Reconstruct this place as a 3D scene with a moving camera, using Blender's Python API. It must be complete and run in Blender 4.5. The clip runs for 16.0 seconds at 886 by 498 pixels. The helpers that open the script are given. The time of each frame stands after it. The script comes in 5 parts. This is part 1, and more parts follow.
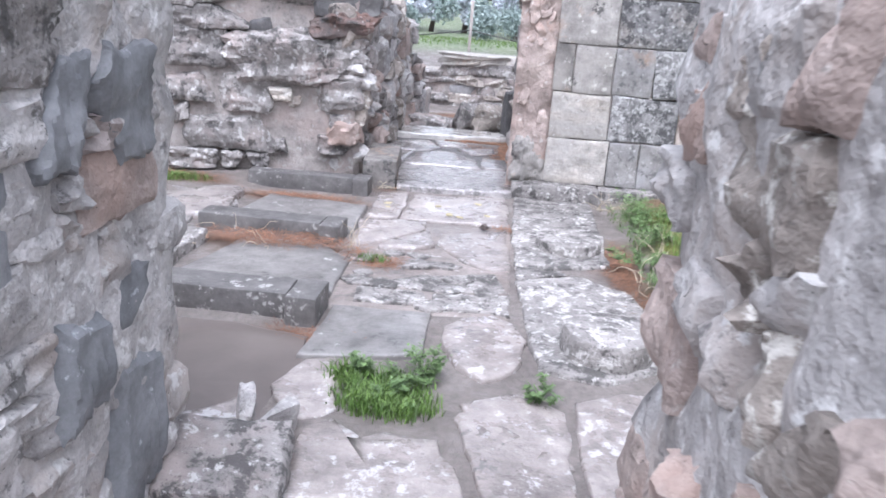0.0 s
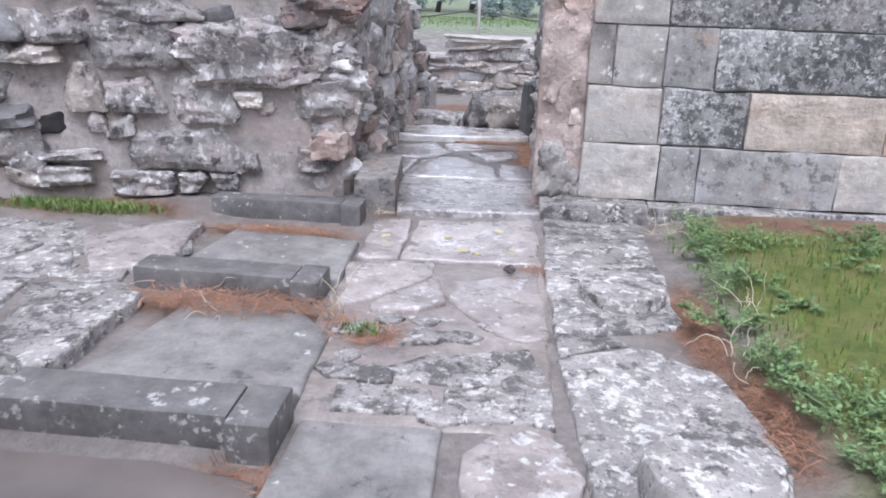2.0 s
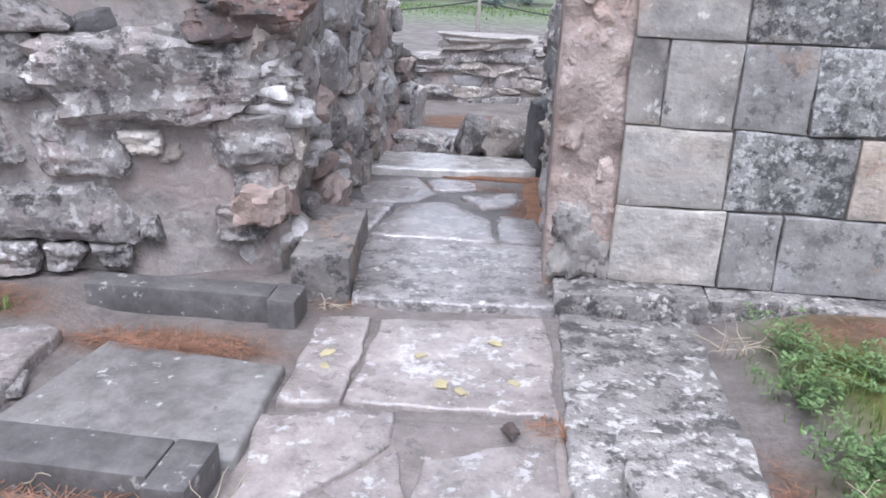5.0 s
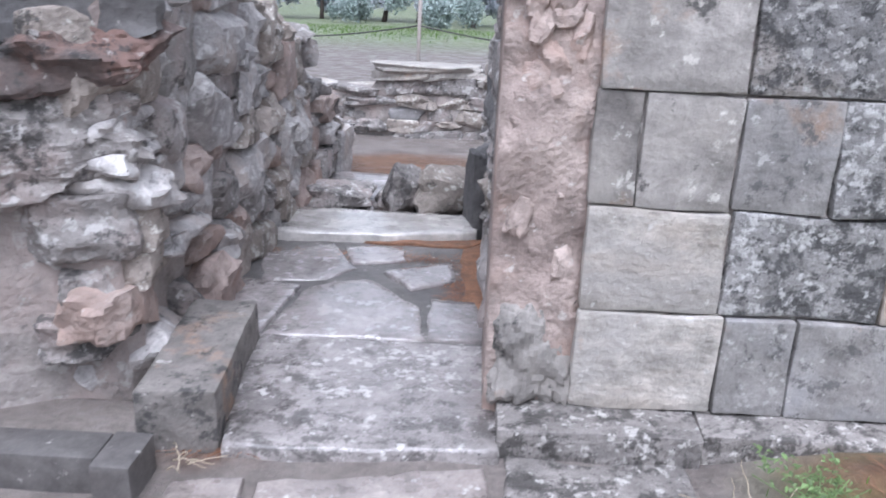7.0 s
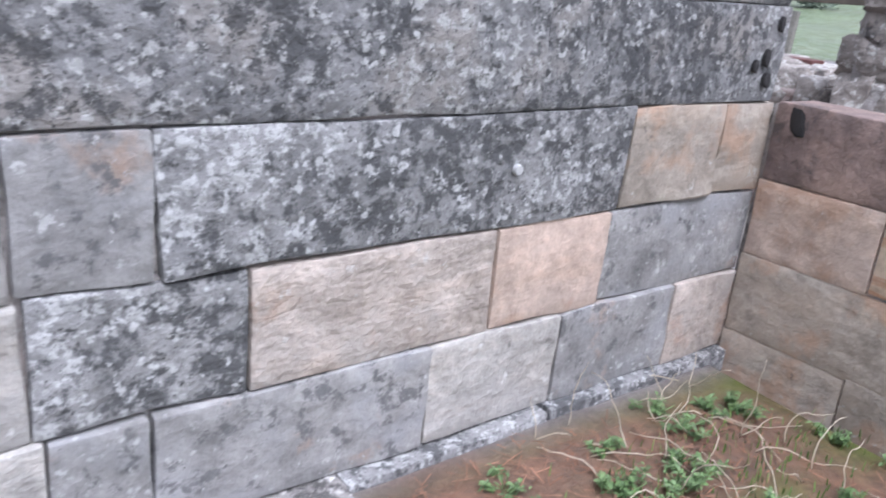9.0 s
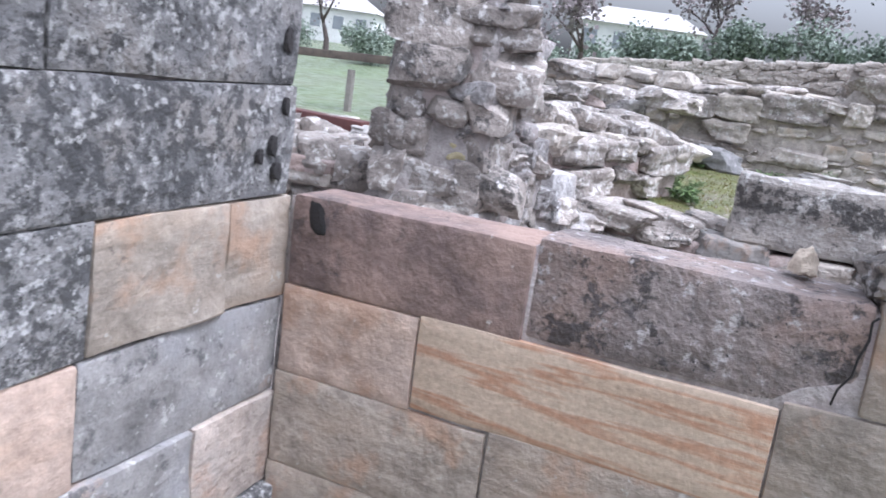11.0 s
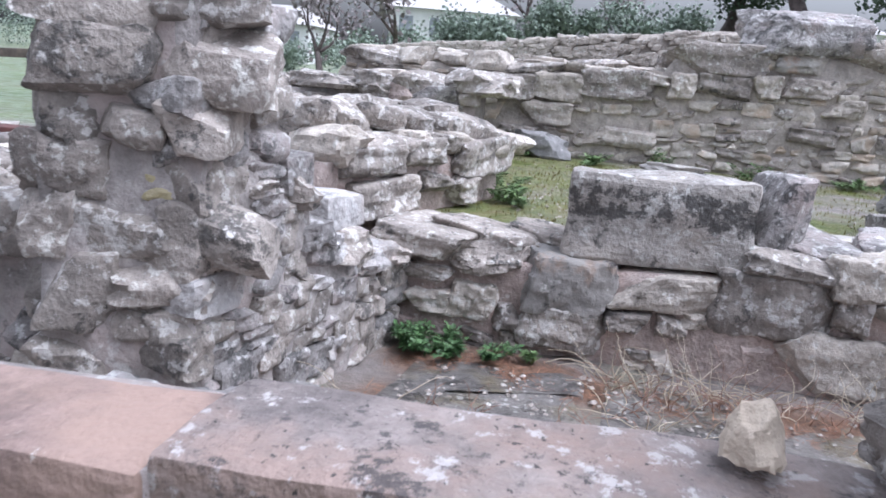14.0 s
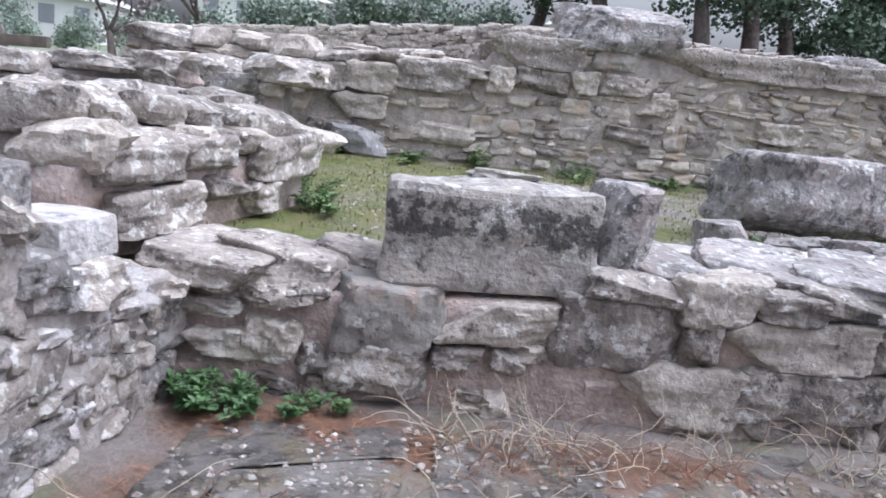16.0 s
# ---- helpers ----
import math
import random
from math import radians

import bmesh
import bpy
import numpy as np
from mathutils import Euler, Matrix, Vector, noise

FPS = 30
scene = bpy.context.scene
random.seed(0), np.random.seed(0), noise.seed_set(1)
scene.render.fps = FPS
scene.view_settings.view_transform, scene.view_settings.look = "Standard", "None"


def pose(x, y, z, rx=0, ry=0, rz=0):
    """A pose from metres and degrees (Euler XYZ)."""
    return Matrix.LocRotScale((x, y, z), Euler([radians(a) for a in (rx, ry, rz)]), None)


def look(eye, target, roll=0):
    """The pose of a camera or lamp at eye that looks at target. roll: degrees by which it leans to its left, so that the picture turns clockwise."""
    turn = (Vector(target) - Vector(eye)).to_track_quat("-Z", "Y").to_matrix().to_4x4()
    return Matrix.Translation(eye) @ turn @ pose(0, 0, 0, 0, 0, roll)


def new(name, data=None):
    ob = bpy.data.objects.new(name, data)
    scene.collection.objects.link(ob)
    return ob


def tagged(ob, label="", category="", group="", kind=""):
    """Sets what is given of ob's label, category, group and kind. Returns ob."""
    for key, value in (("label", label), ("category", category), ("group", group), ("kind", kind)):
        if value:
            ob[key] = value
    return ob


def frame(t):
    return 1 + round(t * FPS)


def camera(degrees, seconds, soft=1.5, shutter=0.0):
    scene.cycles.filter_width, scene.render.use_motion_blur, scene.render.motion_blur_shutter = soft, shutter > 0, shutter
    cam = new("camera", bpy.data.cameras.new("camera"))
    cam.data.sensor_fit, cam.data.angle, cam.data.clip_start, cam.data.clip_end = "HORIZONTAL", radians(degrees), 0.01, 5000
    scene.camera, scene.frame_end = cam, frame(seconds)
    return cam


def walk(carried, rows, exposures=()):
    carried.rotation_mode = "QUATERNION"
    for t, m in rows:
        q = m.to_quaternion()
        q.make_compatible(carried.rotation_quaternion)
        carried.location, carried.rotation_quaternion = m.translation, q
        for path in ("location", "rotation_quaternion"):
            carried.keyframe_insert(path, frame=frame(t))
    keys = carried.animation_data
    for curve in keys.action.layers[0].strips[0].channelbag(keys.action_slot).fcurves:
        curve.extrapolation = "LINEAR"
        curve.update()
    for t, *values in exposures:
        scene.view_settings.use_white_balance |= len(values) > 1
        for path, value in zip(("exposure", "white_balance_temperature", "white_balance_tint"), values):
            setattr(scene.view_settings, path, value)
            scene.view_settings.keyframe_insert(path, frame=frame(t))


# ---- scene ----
cam = camera(58.5, 16.0, 1.7, 0.25)
METRES, EYE, TILT, LEAN, TURN = 9.0, 1.5, -16.0, 0.0, 0.0
PATH = [
    (0, (0.727, 0.775, 1.402), (0.577, 2.675, 0.794), 4.1),
    (0.5, (0.688, 1.094, 1.364), (0.481, 2.971, 0.705), 2.9),
    (1, (0.665, 1.405, 1.399), (0.439, 3.287, 0.759), 3.2),
    (1.5, (0.648, 1.645, 1.368), (0.418, 3.515, 0.697), 2.6),
    (2, (0.622, 1.979, 1.37), (0.439, 3.86, 0.716), 1.9),
    (2.5, (0.604, 2.233, 1.35), (0.389, 4.116, 0.711), 0.5),
    (3, (0.613, 2.538, 1.384), (0.401, 4.418, 0.735), 2.7),
    (3.5, (0.623, 2.742, 1.364), (0.411, 4.607, 0.674), 3.0),
    (4, (0.583, 3.016, 1.371), (0.404, 4.889, 0.69), 2.0),
    (4.2, (0.573, 3.112, 1.4), (0.407, 4.992, 0.737), 2.3),
    (6.3, (0.577, 4.104, 1.37), (0.358, 5.955, 0.647), 2.2),
    (6.5, (0.579, 4.203, 1.389), (0.413, 6.073, 0.7), 2.2),
    (7, (0.624, 4.425, 1.403), (0.561, 6.322, 0.773), 2.4),
    (7.5, (0.758, 4.689, 1.468), (0.908, 6.599, 0.892), 3.4),
    (8, (0.908, 4.833, 1.455), (1.374, 6.682, 0.849), 4.9),
    (8.5, (1.077, 5.004, 1.522), (2.018, 6.635, 0.849), 3.1),
    (9, (1.185, 5.12, 1.532), (2.355, 6.587, 0.839), 6.0),
    (9.5, (1.398, 5.282, 1.582), (2.807, 6.606, 1.07), 5.8),
    (9.8, (1.468, 5.286, 1.573), (2.956, 6.513, 1.046), 7.7),
    (10, (1.528, 5.321, 1.582), (3.093, 6.451, 1.059), 8.3),
    (10.2, (1.603, 5.334, 1.608), (3.248, 6.357, 1.11), 9.1),
    (12.3, (2.413, 5.309, 1.627), (4.274, 5.851, 1.135), 6.5),
    (12.5, (2.518, 5.317, 1.613), (4.387, 5.834, 1.123), 6.6),
    (12.8, (2.695, 5.374, 1.637), (4.609, 5.826, 1.277), 8.7),
    (13, (2.796, 5.373, 1.646), (4.715, 5.771, 1.249), 9.6),
    (13.5, (3.051, 5.429, 1.611), (4.963, 5.849, 1.202), 7.4),
    (14, (3.284, 5.45, 1.631), (5.202, 5.821, 1.202), 4.9),
    (14.5, (3.495, 5.514, 1.62), (5.434, 5.763, 1.197), 4.3),
    (15, (3.66, 5.544, 1.615), (5.605, 5.649, 1.159), 3.8),
    (15.5, (3.87, 5.524, 1.618), (5.831, 5.551, 1.227), 5.1),
    (16, (4.014, 5.49, 1.632), (5.97, 5.405, 1.223), 6.5),
]
EXPOSURES = ((0, 0.95, 5680, 15), (1.5, 0.74, 5680, 15), (4, 0.62, 5680, 15), (7, 0.62, 5630, 15), (8.5, 0.68, 5570, 16), (10, 1.0, 5520, 16), (12.3, 0.8, 5520, 16), (14, 0.76, 5520, 15), (16, 0.74, 5600, 15))
walk(cam, [(t, look(eye, target, roll)) for t, eye, target, roll in PATH], EXPOSURES)

# ---- light ----
world = bpy.data.worlds.new("overcast_sky")
scene.world = world
world.use_nodes = True
wn = world.node_tree
wn.nodes.clear()
w_out = wn.nodes.new("ShaderNodeOutputWorld")
w_bg = wn.nodes.new("ShaderNodeBackground")
w_sky = wn.nodes.new("ShaderNodeTexSky")
w_sky.sky_type = "NISHITA"
w_sky.sun_disc = False
w_sky.sun_elevation = radians(64)
w_sky.sun_rotation = radians(186)
w_sky.dust_density = 7.0
w_sky.air_density = 1.6
w_hsv = wn.nodes.new("ShaderNodeHueSaturation")
w_hsv.inputs["Saturation"].default_value = 0.15
wn.links.new(w_sky.outputs[0], w_hsv.inputs["Color"])
wn.links.new(w_hsv.outputs[0], w_bg.inputs[0])
w_bg.inputs[1].default_value = 0.15
wn.links.new(w_bg.outputs[0], w_out.inputs[0])
sun = new("sun", bpy.data.lights.new("sun", "SUN"))
sun.data.energy = 0.5
sun.data.angle = radians(40)
sun.data.color = (1.0, 0.97, 0.94)
sun.matrix_basis = look((-0.46, -4.36, 9.0), (0, 0, 0))


# ---- materials ----
def material(name):
    m = bpy.data.materials.new(name)
    m.use_nodes = True
    nt = m.node_tree
    bsdf = nt.nodes["Principled BSDF"]
    geo = nt.nodes.new("ShaderNodeNewGeometry")
    return m, nt, bsdf, geo.outputs["Position"]


def add_nodes(nt, a, b, k):
    """a + k * (b - 0.5)"""
    n = nt.nodes.new("ShaderNodeMath")
    n.operation = "MULTIPLY_ADD"
    nt.links.new(b, n.inputs[0])
    n.inputs[1].default_value = k
    m = nt.nodes.new("ShaderNodeMath")
    m.operation = "ADD"
    n.inputs[2].default_value = -0.5 * k
    nt.links.new(n.outputs[0], m.inputs[0])
    nt.links.new(a, m.inputs[1])
    return m.outputs[0]


def tex(nt, pos, scale, detail=4, rough=0.6, kind="noise", stretch=None, warp=0.0):
    src = pos
    if stretch:
        mp = nt.nodes.new("ShaderNodeMapping")
        mp.inputs["Scale"].default_value = stretch
        nt.links.new(pos, mp.inputs[0])
        src = mp.outputs[0]
    if kind == "noise":
        n = nt.nodes.new("ShaderNodeTexNoise")
        n.inputs["Detail"].default_value = detail
        n.inputs["Roughness"].default_value = rough
        n.inputs["Distortion"].default_value = warp
        out = n.outputs["Fac"]
    else:
        n = nt.nodes.new("ShaderNodeTexVoronoi")
        n.feature = kind
        out = n.outputs["Distance"]
    n.inputs["Scale"].default_value = scale
    nt.links.new(src, n.inputs["Vector"])
    return out


def ramp(nt, fac, *stops):
    r = nt.nodes.new("ShaderNodeValToRGB")
    el = r.color_ramp.elements
    while len(el) < len(stops):
        el.new(0.5)
    for e, (p, c) in zip(el, stops):
        e.position = p
        e.color = (*c, 1) if isinstance(c, tuple) else (c, c, c, 1)
    nt.links.new(fac, r.inputs[0])
    return r.outputs[0]


def mix(nt, fac, a, b, mode="MIX"):
    n = nt.nodes.new("ShaderNodeMix")
    n.data_type, n.blend_type = "RGBA", mode
    for sock, v in ((n.inputs["Factor"], fac), (n.inputs["A"], a), (n.inputs["B"], b)):
        if isinstance(v, bpy.types.NodeSocket):
            nt.links.new(v, sock)
        else:
            sock.default_value = (*v, 1) if isinstance(v, tuple) else v
    return n.outputs["Result"]


def bump(nt, bsdf, height, strength, dist=0.02):
    b = nt.nodes.new("ShaderNodeBump")
    b.inputs["Strength"].default_value = strength
    b.inputs["Distance"].default_value = dist
    nt.links.new(height, b.inputs["Height"])
    nt.links.new(b.outputs[0], bsdf.inputs["Normal"])


def stone_material(name, low, high, pale=(0.62, 0.6, 0.56), dark=(0.05, 0.05, 0.05), pale_at=0.62, dark_at=0.66,
                   spot=22, rough=0.85, wet=0.0, relief=0.7, vary=0.35, big=2.5, tint=None, bed=0.0, film=0.0, rust=0.0, pits=0.0):
    """Weathered limestone with pale lichen crusts and black growth."""
    m, nt, bsdf, pos = material(name)
    info = nt.nodes.new("ShaderNodeObjectInfo")
    shift = nt.nodes.new("ShaderNodeVectorMath")
    shift.operation = "ADD"
    nt.links.new(pos, shift.inputs[0])
    nt.links.new(ramp(nt, info.outputs["Random"], (0.0, 0.0), (1.0, 1.0)), shift.inputs[1])
    pos = shift.outputs[0]
    base = ramp(nt, tex(nt, pos, big, 6), (0.3, low), (0.7, high))
    mottle = ramp(nt, tex(nt, pos, 9, 9, 0.75), (0.28, 0.5), (0.72, 1.42))
    col = mix(nt, 1.0, base, mottle, "MULTIPLY")
    if tint:
        col = mix(nt, ramp(nt, tex(nt, pos, 3.1, 5), (0.5, 0.0), (0.64, 1.0)), col, tint)
    if rust:
        col = mix(nt, ramp(nt, tex(nt, pos, 2.6, 6, 0.65), (rust - 0.03, 0.0), (rust + 0.06, 0.55)), col, (0.42, 0.26, 0.17))
    if bed:
        col = mix(nt, 1.0, col, ramp(nt, tex(nt, pos, 2.2, 5, 0.6, stretch=(0.8, 0.8, 3.5)), (0.3, (0.9, 0.88, 0.86)), (0.5, 1.0), (0.7, (1.08, 1.03, 0.98))), "MULTIPLY")
    cloud = tex(nt, pos, 1.7, 3, 0.5)
    blot = add_nodes(nt, tex(nt, pos, spot * 0.4, 9, 0.76, warp=0.1), cloud, 0.35)
    col = mix(nt, ramp(nt, blot, (dark_at - 0.03, 0.0), (dark_at + 0.03, 0.85)), col, dark)
    crust = add_nodes(nt, tex(nt, pos, spot * 0.6, 9, 0.74, warp=0.1), cloud, -0.25)
    crust = add_nodes(nt, crust, tex(nt, pos, spot * 1.1, kind="F1"), -0.16)
    col = mix(nt, ramp(nt, crust, (pale_at - 0.02, 0.0), (pale_at + 0.03, 0.85)), col, pale)
    if pits:
        col = mix(nt, ramp(nt, tex(nt, pos, spot * 1.9, 5, 0.7), (pits, 0.0), (pits + 0.03, 0.9)), col, (0.045, 0.043, 0.042))
    col = mix(nt, 1.0, col, ramp(nt, tex(nt, pos, 130, 3, 0.6), (0.3, 0.95), (0.7, 1.04)), "MULTIPLY")
    col = mix(nt, 1.0, col, ramp(nt, info.outputs["Random"], (0.0, 1 - vary), (1.0, 1 + vary)), "MULTIPLY")
    nt.links.new(col, bsdf.inputs["Base Color"])
    if wet:
        nt.links.new(ramp(nt, tex(nt, pos, 5, 6), (0.38, wet), (0.62, rough)), bsdf.inputs["Roughness"])
    else:
        bsdf.inputs["Roughness"].default_value = rough
    h = mix(nt, 0.4, tex(nt, pos, 9, 6, 0.58), tex(nt, pos, 32, 3, 0.55))
    bsdf.inputs["Coat Weight"].default_value = film
    bsdf.inputs["Coat Roughness"].default_value = 0.08
    if bed:
        layer = tex(nt, pos, 3.0, 6, 0.6, stretch=(1.0, 1.0, 4.0))
        h = mix(nt, bed, h, layer)
    bump(nt, bsdf, h, relief, 0.035)
    return m


rubble_mat = stone_material("rubble_limestone", (0.17, 0.157, 0.152), (0.36, 0.337, 0.325), pale=(0.52, 0.505, 0.495), dark=(0.07, 0.067, 0.066), pale_at=0.575, dark_at=0.56, spot=24, relief=1.0, vary=0.2, tint=(0.32, 0.275, 0.26), pits=0.65)
rubble_warm = stone_material("warm_limestone", (0.23, 0.2, 0.18), (0.44, 0.39, 0.35), pale_at=0.58, dark_at=0.6, spot=26, relief=1.0, vary=0.2, pits=0.67)
rubble_east = stone_material("brown_grey_limestone", (0.18, 0.158, 0.142), (0.4, 0.355, 0.318), pale=(0.58, 0.555, 0.53), dark=(0.075, 0.07, 0.066), pale_at=0.56, dark_at=0.575, spot=20, relief=1.0, vary=0.2, pits=0.67)
far_mat = stone_material("pale_coursed_limestone", (0.38, 0.34, 0.295), (0.58, 0.53, 0.47), pale=(0.64, 0.615, 0.58), pale_at=0.6, dark=(0.16, 0.14, 0.125), dark_at=0.66, spot=24, relief=0.8, vary=0.25, tint=(0.46, 0.37, 0.29))
rubble_beige = stone_material("beige_coursed_limestone", (0.33, 0.29, 0.25), (0.54, 0.485, 0.43), pale=(0.62, 0.6, 0.565), pale_at=0.58, dark=(0.13, 0.115, 0.1), dark_at=0.63, spot=24, relief=0.9, vary=0.2, pits=0.69)
crust_mat = stone_material("black_lichened_block", (0.28, 0.255, 0.235), (0.47, 0.435, 0.4), pale=(0.57, 0.555, 0.53), dark=(0.07, 0.066, 0.062), pale_at=0.57, dark_at=0.61, spot=18, relief=1.0, vary=0.05, tint=(0.42, 0.375, 0.335), pits=0.66)
stained_mat = stone_material("brown_stained_grey_limestone", (0.19, 0.176, 0.166), (0.37, 0.348, 0.328), pale_at=0.64, dark_at=0.62, relief=0.5, vary=0.08, spot=18, big=2.2, tint=(0.36, 0.335, 0.31), rust=0.6)
jamb_mat = stone_material("pale_lilac_rubble", (0.33, 0.315, 0.31), (0.56, 0.535, 0.525), pale=(0.64, 0.63, 0.62), dark=(0.13, 0.125, 0.125), pale_at=0.58, dark_at=0.61, spot=22, relief=1.0, vary=0.14, tint=(0.44, 0.39, 0.36), pits=0.66)


def black_band(m, z0, z1):
    """Black lichen that has spread over the upper part of a block."""
    nt = m.node_tree
    bsdf = next(n for n in nt.nodes if n.type == "BSDF_PRINCIPLED")
    old = bsdf.inputs["Base Color"].links[0].from_socket
    co = nt.nodes.new("ShaderNodeTexCoord").outputs["Object"]
    sep = nt.nodes.new("ShaderNodeSeparateXYZ")
    nt.links.new(co, sep.inputs[0])
    band = ramp(nt, sep.outputs["Z"], (z0, 0.0), (z0 + 0.35 * (z1 - z0), 0.2), (z1, 0.22), (z1 + 0.06, 0.08))
    spots = add_nodes(nt, tex(nt, co, 10, 9, 0.8), tex(nt, co, 2.6, 4, 0.6), 0.5)
    add = nt.nodes.new("ShaderNodeMath")
    nt.links.new(band, add.inputs[0])
    nt.links.new(spots, add.inputs[1])
    nt.links.new(mix(nt, ramp(nt, add.outputs[0], (0.68, 0.0), (0.73, 0.88)), old, (0.055, 0.052, 0.05)), bsdf.inputs["Base Color"])


black_band(crust_mat, 0.17, 0.37)
slate_mat = stone_material("blue_grey_slate", (0.13, 0.135, 0.145), (0.26, 0.265, 0.28), pale=(0.5, 0.52, 0.55), pale_at=0.66, dark_at=0.75, relief=0.3, vary=0.12, rough=0.6)
salmon_mat = stone_material("salmon_sandstone", (0.45, 0.34, 0.275), (0.57, 0.455, 0.38), pale_at=0.72, dark_at=0.78, relief=0.6, vary=0.08, tint=(0.47, 0.375, 0.315), rust=0.55, bed=0.3)
reddish_mat = stone_material("reddish_brown_limestone", (0.08, 0.066, 0.063), (0.21, 0.165, 0.152), pale=(0.42, 0.4, 0.385), pale_at=0.6, dark_at=0.6, spot=20, relief=0.9, vary=0.08, tint=(0.22, 0.14, 0.12))
overhang_mat = stone_material("dark_blue_grey_stone", (0.075, 0.08, 0.09), (0.17, 0.177, 0.195), pale=(0.28, 0.29, 0.31), pale_at=0.64, dark_at=0.66, relief=0.35, vary=0.05)
bed_mat = stone_material("pinkish_cement_bed", (0.19, 0.16, 0.147), (0.3, 0.26, 0.24), pale=(0.5, 0.48, 0.46), pale_at=0.63, dark=(0.12, 0.11, 0.105), dark_at=0.63, spot=20, wet=0.28, rough=0.6, relief=0.35, vary=0.05, film=0.3, pits=0.7)
rubble_dark = stone_material("grey_fieldstone", (0.11, 0.108, 0.112), (0.24, 0.232, 0.232), pale_at=0.68, relief=0.6)
lichen_mat = stone_material("lichen_ashlar", (0.17, 0.168, 0.17), (0.33, 0.32, 0.315), pale=(0.49, 0.485, 0.48), dark=(0.06, 0.06, 0.062), pale_at=0.56, dark_at=0.525, spot=42, relief=0.8, vary=0.12, pits=0.61)
lichen_dark = stone_material("dark_lichen_ashlar", (0.12, 0.119, 0.122), (0.27, 0.263, 0.262), pale=(0.42, 0.415, 0.405), dark=(0.05, 0.05, 0.052), pale_at=0.57, dark_at=0.525, spot=36, relief=0.8, vary=0.12, pits=0.6, tint=(0.27, 0.25, 0.235))
wet_mat = stone_material("wet_flagstone", (0.25, 0.228, 0.226), (0.44, 0.405, 0.4), pale=(0.54, 0.52, 0.52), pale_at=0.59, dark=(0.12, 0.11, 0.112), dark_at=0.61, wet=0.06, rough=0.3, relief=0.4, vary=0.15, film=1.0, pits=0.68)
slab_mat = stone_material("lichened_wet_slab", (0.2, 0.184, 0.18), (0.37, 0.342, 0.335), pale=(0.56, 0.54, 0.53), dark=(0.1, 0.093, 0.09), pale_at=0.575, dark_at=0.565, spot=28, wet=0.16, rough=0.5, relief=0.7, vary=0.1, film=0.5, pits=0.64)
threshold_mat = stone_material("wet_pale_slab", (0.46, 0.44, 0.42), (0.6, 0.575, 0.55), pale_at=0.72, dark_at=0.68, wet=0.08, rough=0.35, relief=0.3, vary=0.05, film=1.0)
landing_mat = stone_material("grey_cement_floor", (0.17, 0.16, 0.155), (0.28, 0.265, 0.255), pale=(0.6, 0.59, 0.57), pale_at=0.65, dark_at=0.66, spot=18, wet=0.3, rough=0.6, relief=0.25, vary=0.06, film=0.3)
kerb_mat = stone_material("worn_brownish_kerb_stone", (0.14, 0.13, 0.122), (0.26, 0.24, 0.225), pale=(0.44, 0.42, 0.4), pale_at=0.62, dark_at=0.6, spot=24, relief=0.7, vary=0.05, rust=0.6, pits=0.66)
pale_mat = stone_material("pale_dressed_limestone", (0.34, 0.32, 0.295), (0.52, 0.49, 0.455), pale=(0.6, 0.585, 0.56), pale_at=0.62, dark=(0.17, 0.158, 0.148), dark_at=0.66, relief=0.8, vary=0.1, tint=(0.39, 0.37, 0.35), bed=0.28, rust=0.63)
grey_mat = stone_material("smooth_grey_limestone", (0.225, 0.216, 0.212), (0.37, 0.355, 0.345), pale=(0.5, 0.49, 0.48), pale_at=0.6, dark=(0.12, 0.118, 0.12), dark_at=0.6, relief=0.5, vary=0.12, spot=34, tint=(0.32, 0.315, 0.32), rust=0.6, pits=0.68)
peach_mat = stone_material("peach_sandstone", (0.42, 0.355, 0.305), (0.56, 0.485, 0.43), pale=(0.58, 0.55, 0.52), pale_at=0.64, dark_at=0.75, relief=1.0, vary=0.08, tint=(0.48, 0.43, 0.39), bed=0.3, rust=0.56)
buff_mat = stone_material("buff_sandstone", (0.28, 0.24, 0.2), (0.43, 0.375, 0.32), pale=(0.5, 0.47, 0.43), pale_at=0.66, dark=(0.13, 0.11, 0.095), dark_at=0.68, relief=0.7, vary=0.1, tint=(0.37, 0.31, 0.255), bed=0.35, rust=0.54)
brown_mat = stone_material("brown_stained_sandstone", (0.14, 0.105, 0.1), (0.38, 0.27, 0.225), pale_at=0.7, dark=(0.09, 0.075, 0.072), dark_at=0.62, relief=0.6, vary=0.06, big=2.6, tint=(0.32, 0.225, 0.185), rust=0.76, spot=14)
block_mat = stone_material("lichen_sandstone", (0.15, 0.13, 0.126), (0.32, 0.268, 0.246), pale=(0.48, 0.445, 0.435), dark=(0.055, 0.051, 0.052), pale_at=0.605, dark_at=0.565, spot=26, relief=0.9, vary=0.06, tint=(0.29, 0.215, 0.185), pits=0.62)
pave_mat = stone_material("wet_paving_stone", (0.225, 0.195, 0.183), (0.39, 0.347, 0.328), pale=(0.55, 0.53, 0.53), pale_at=0.59, dark=(0.13, 0.122, 0.12), dark_at=0.62, wet=0.16, rough=0.5, relief=0.5, vary=0.16, film=0.4, pits=0.69)
rough_pave = stone_material("rough_lichen_paving", (0.2, 0.187, 0.18), (0.39, 0.362, 0.345), pale=(0.57, 0.55, 0.53), dark=(0.07, 0.066, 0.063), pale_at=0.575, dark_at=0.53, spot=28, wet=0.4, rough=0.8, relief=1.0, vary=0.1, pits=0.605)
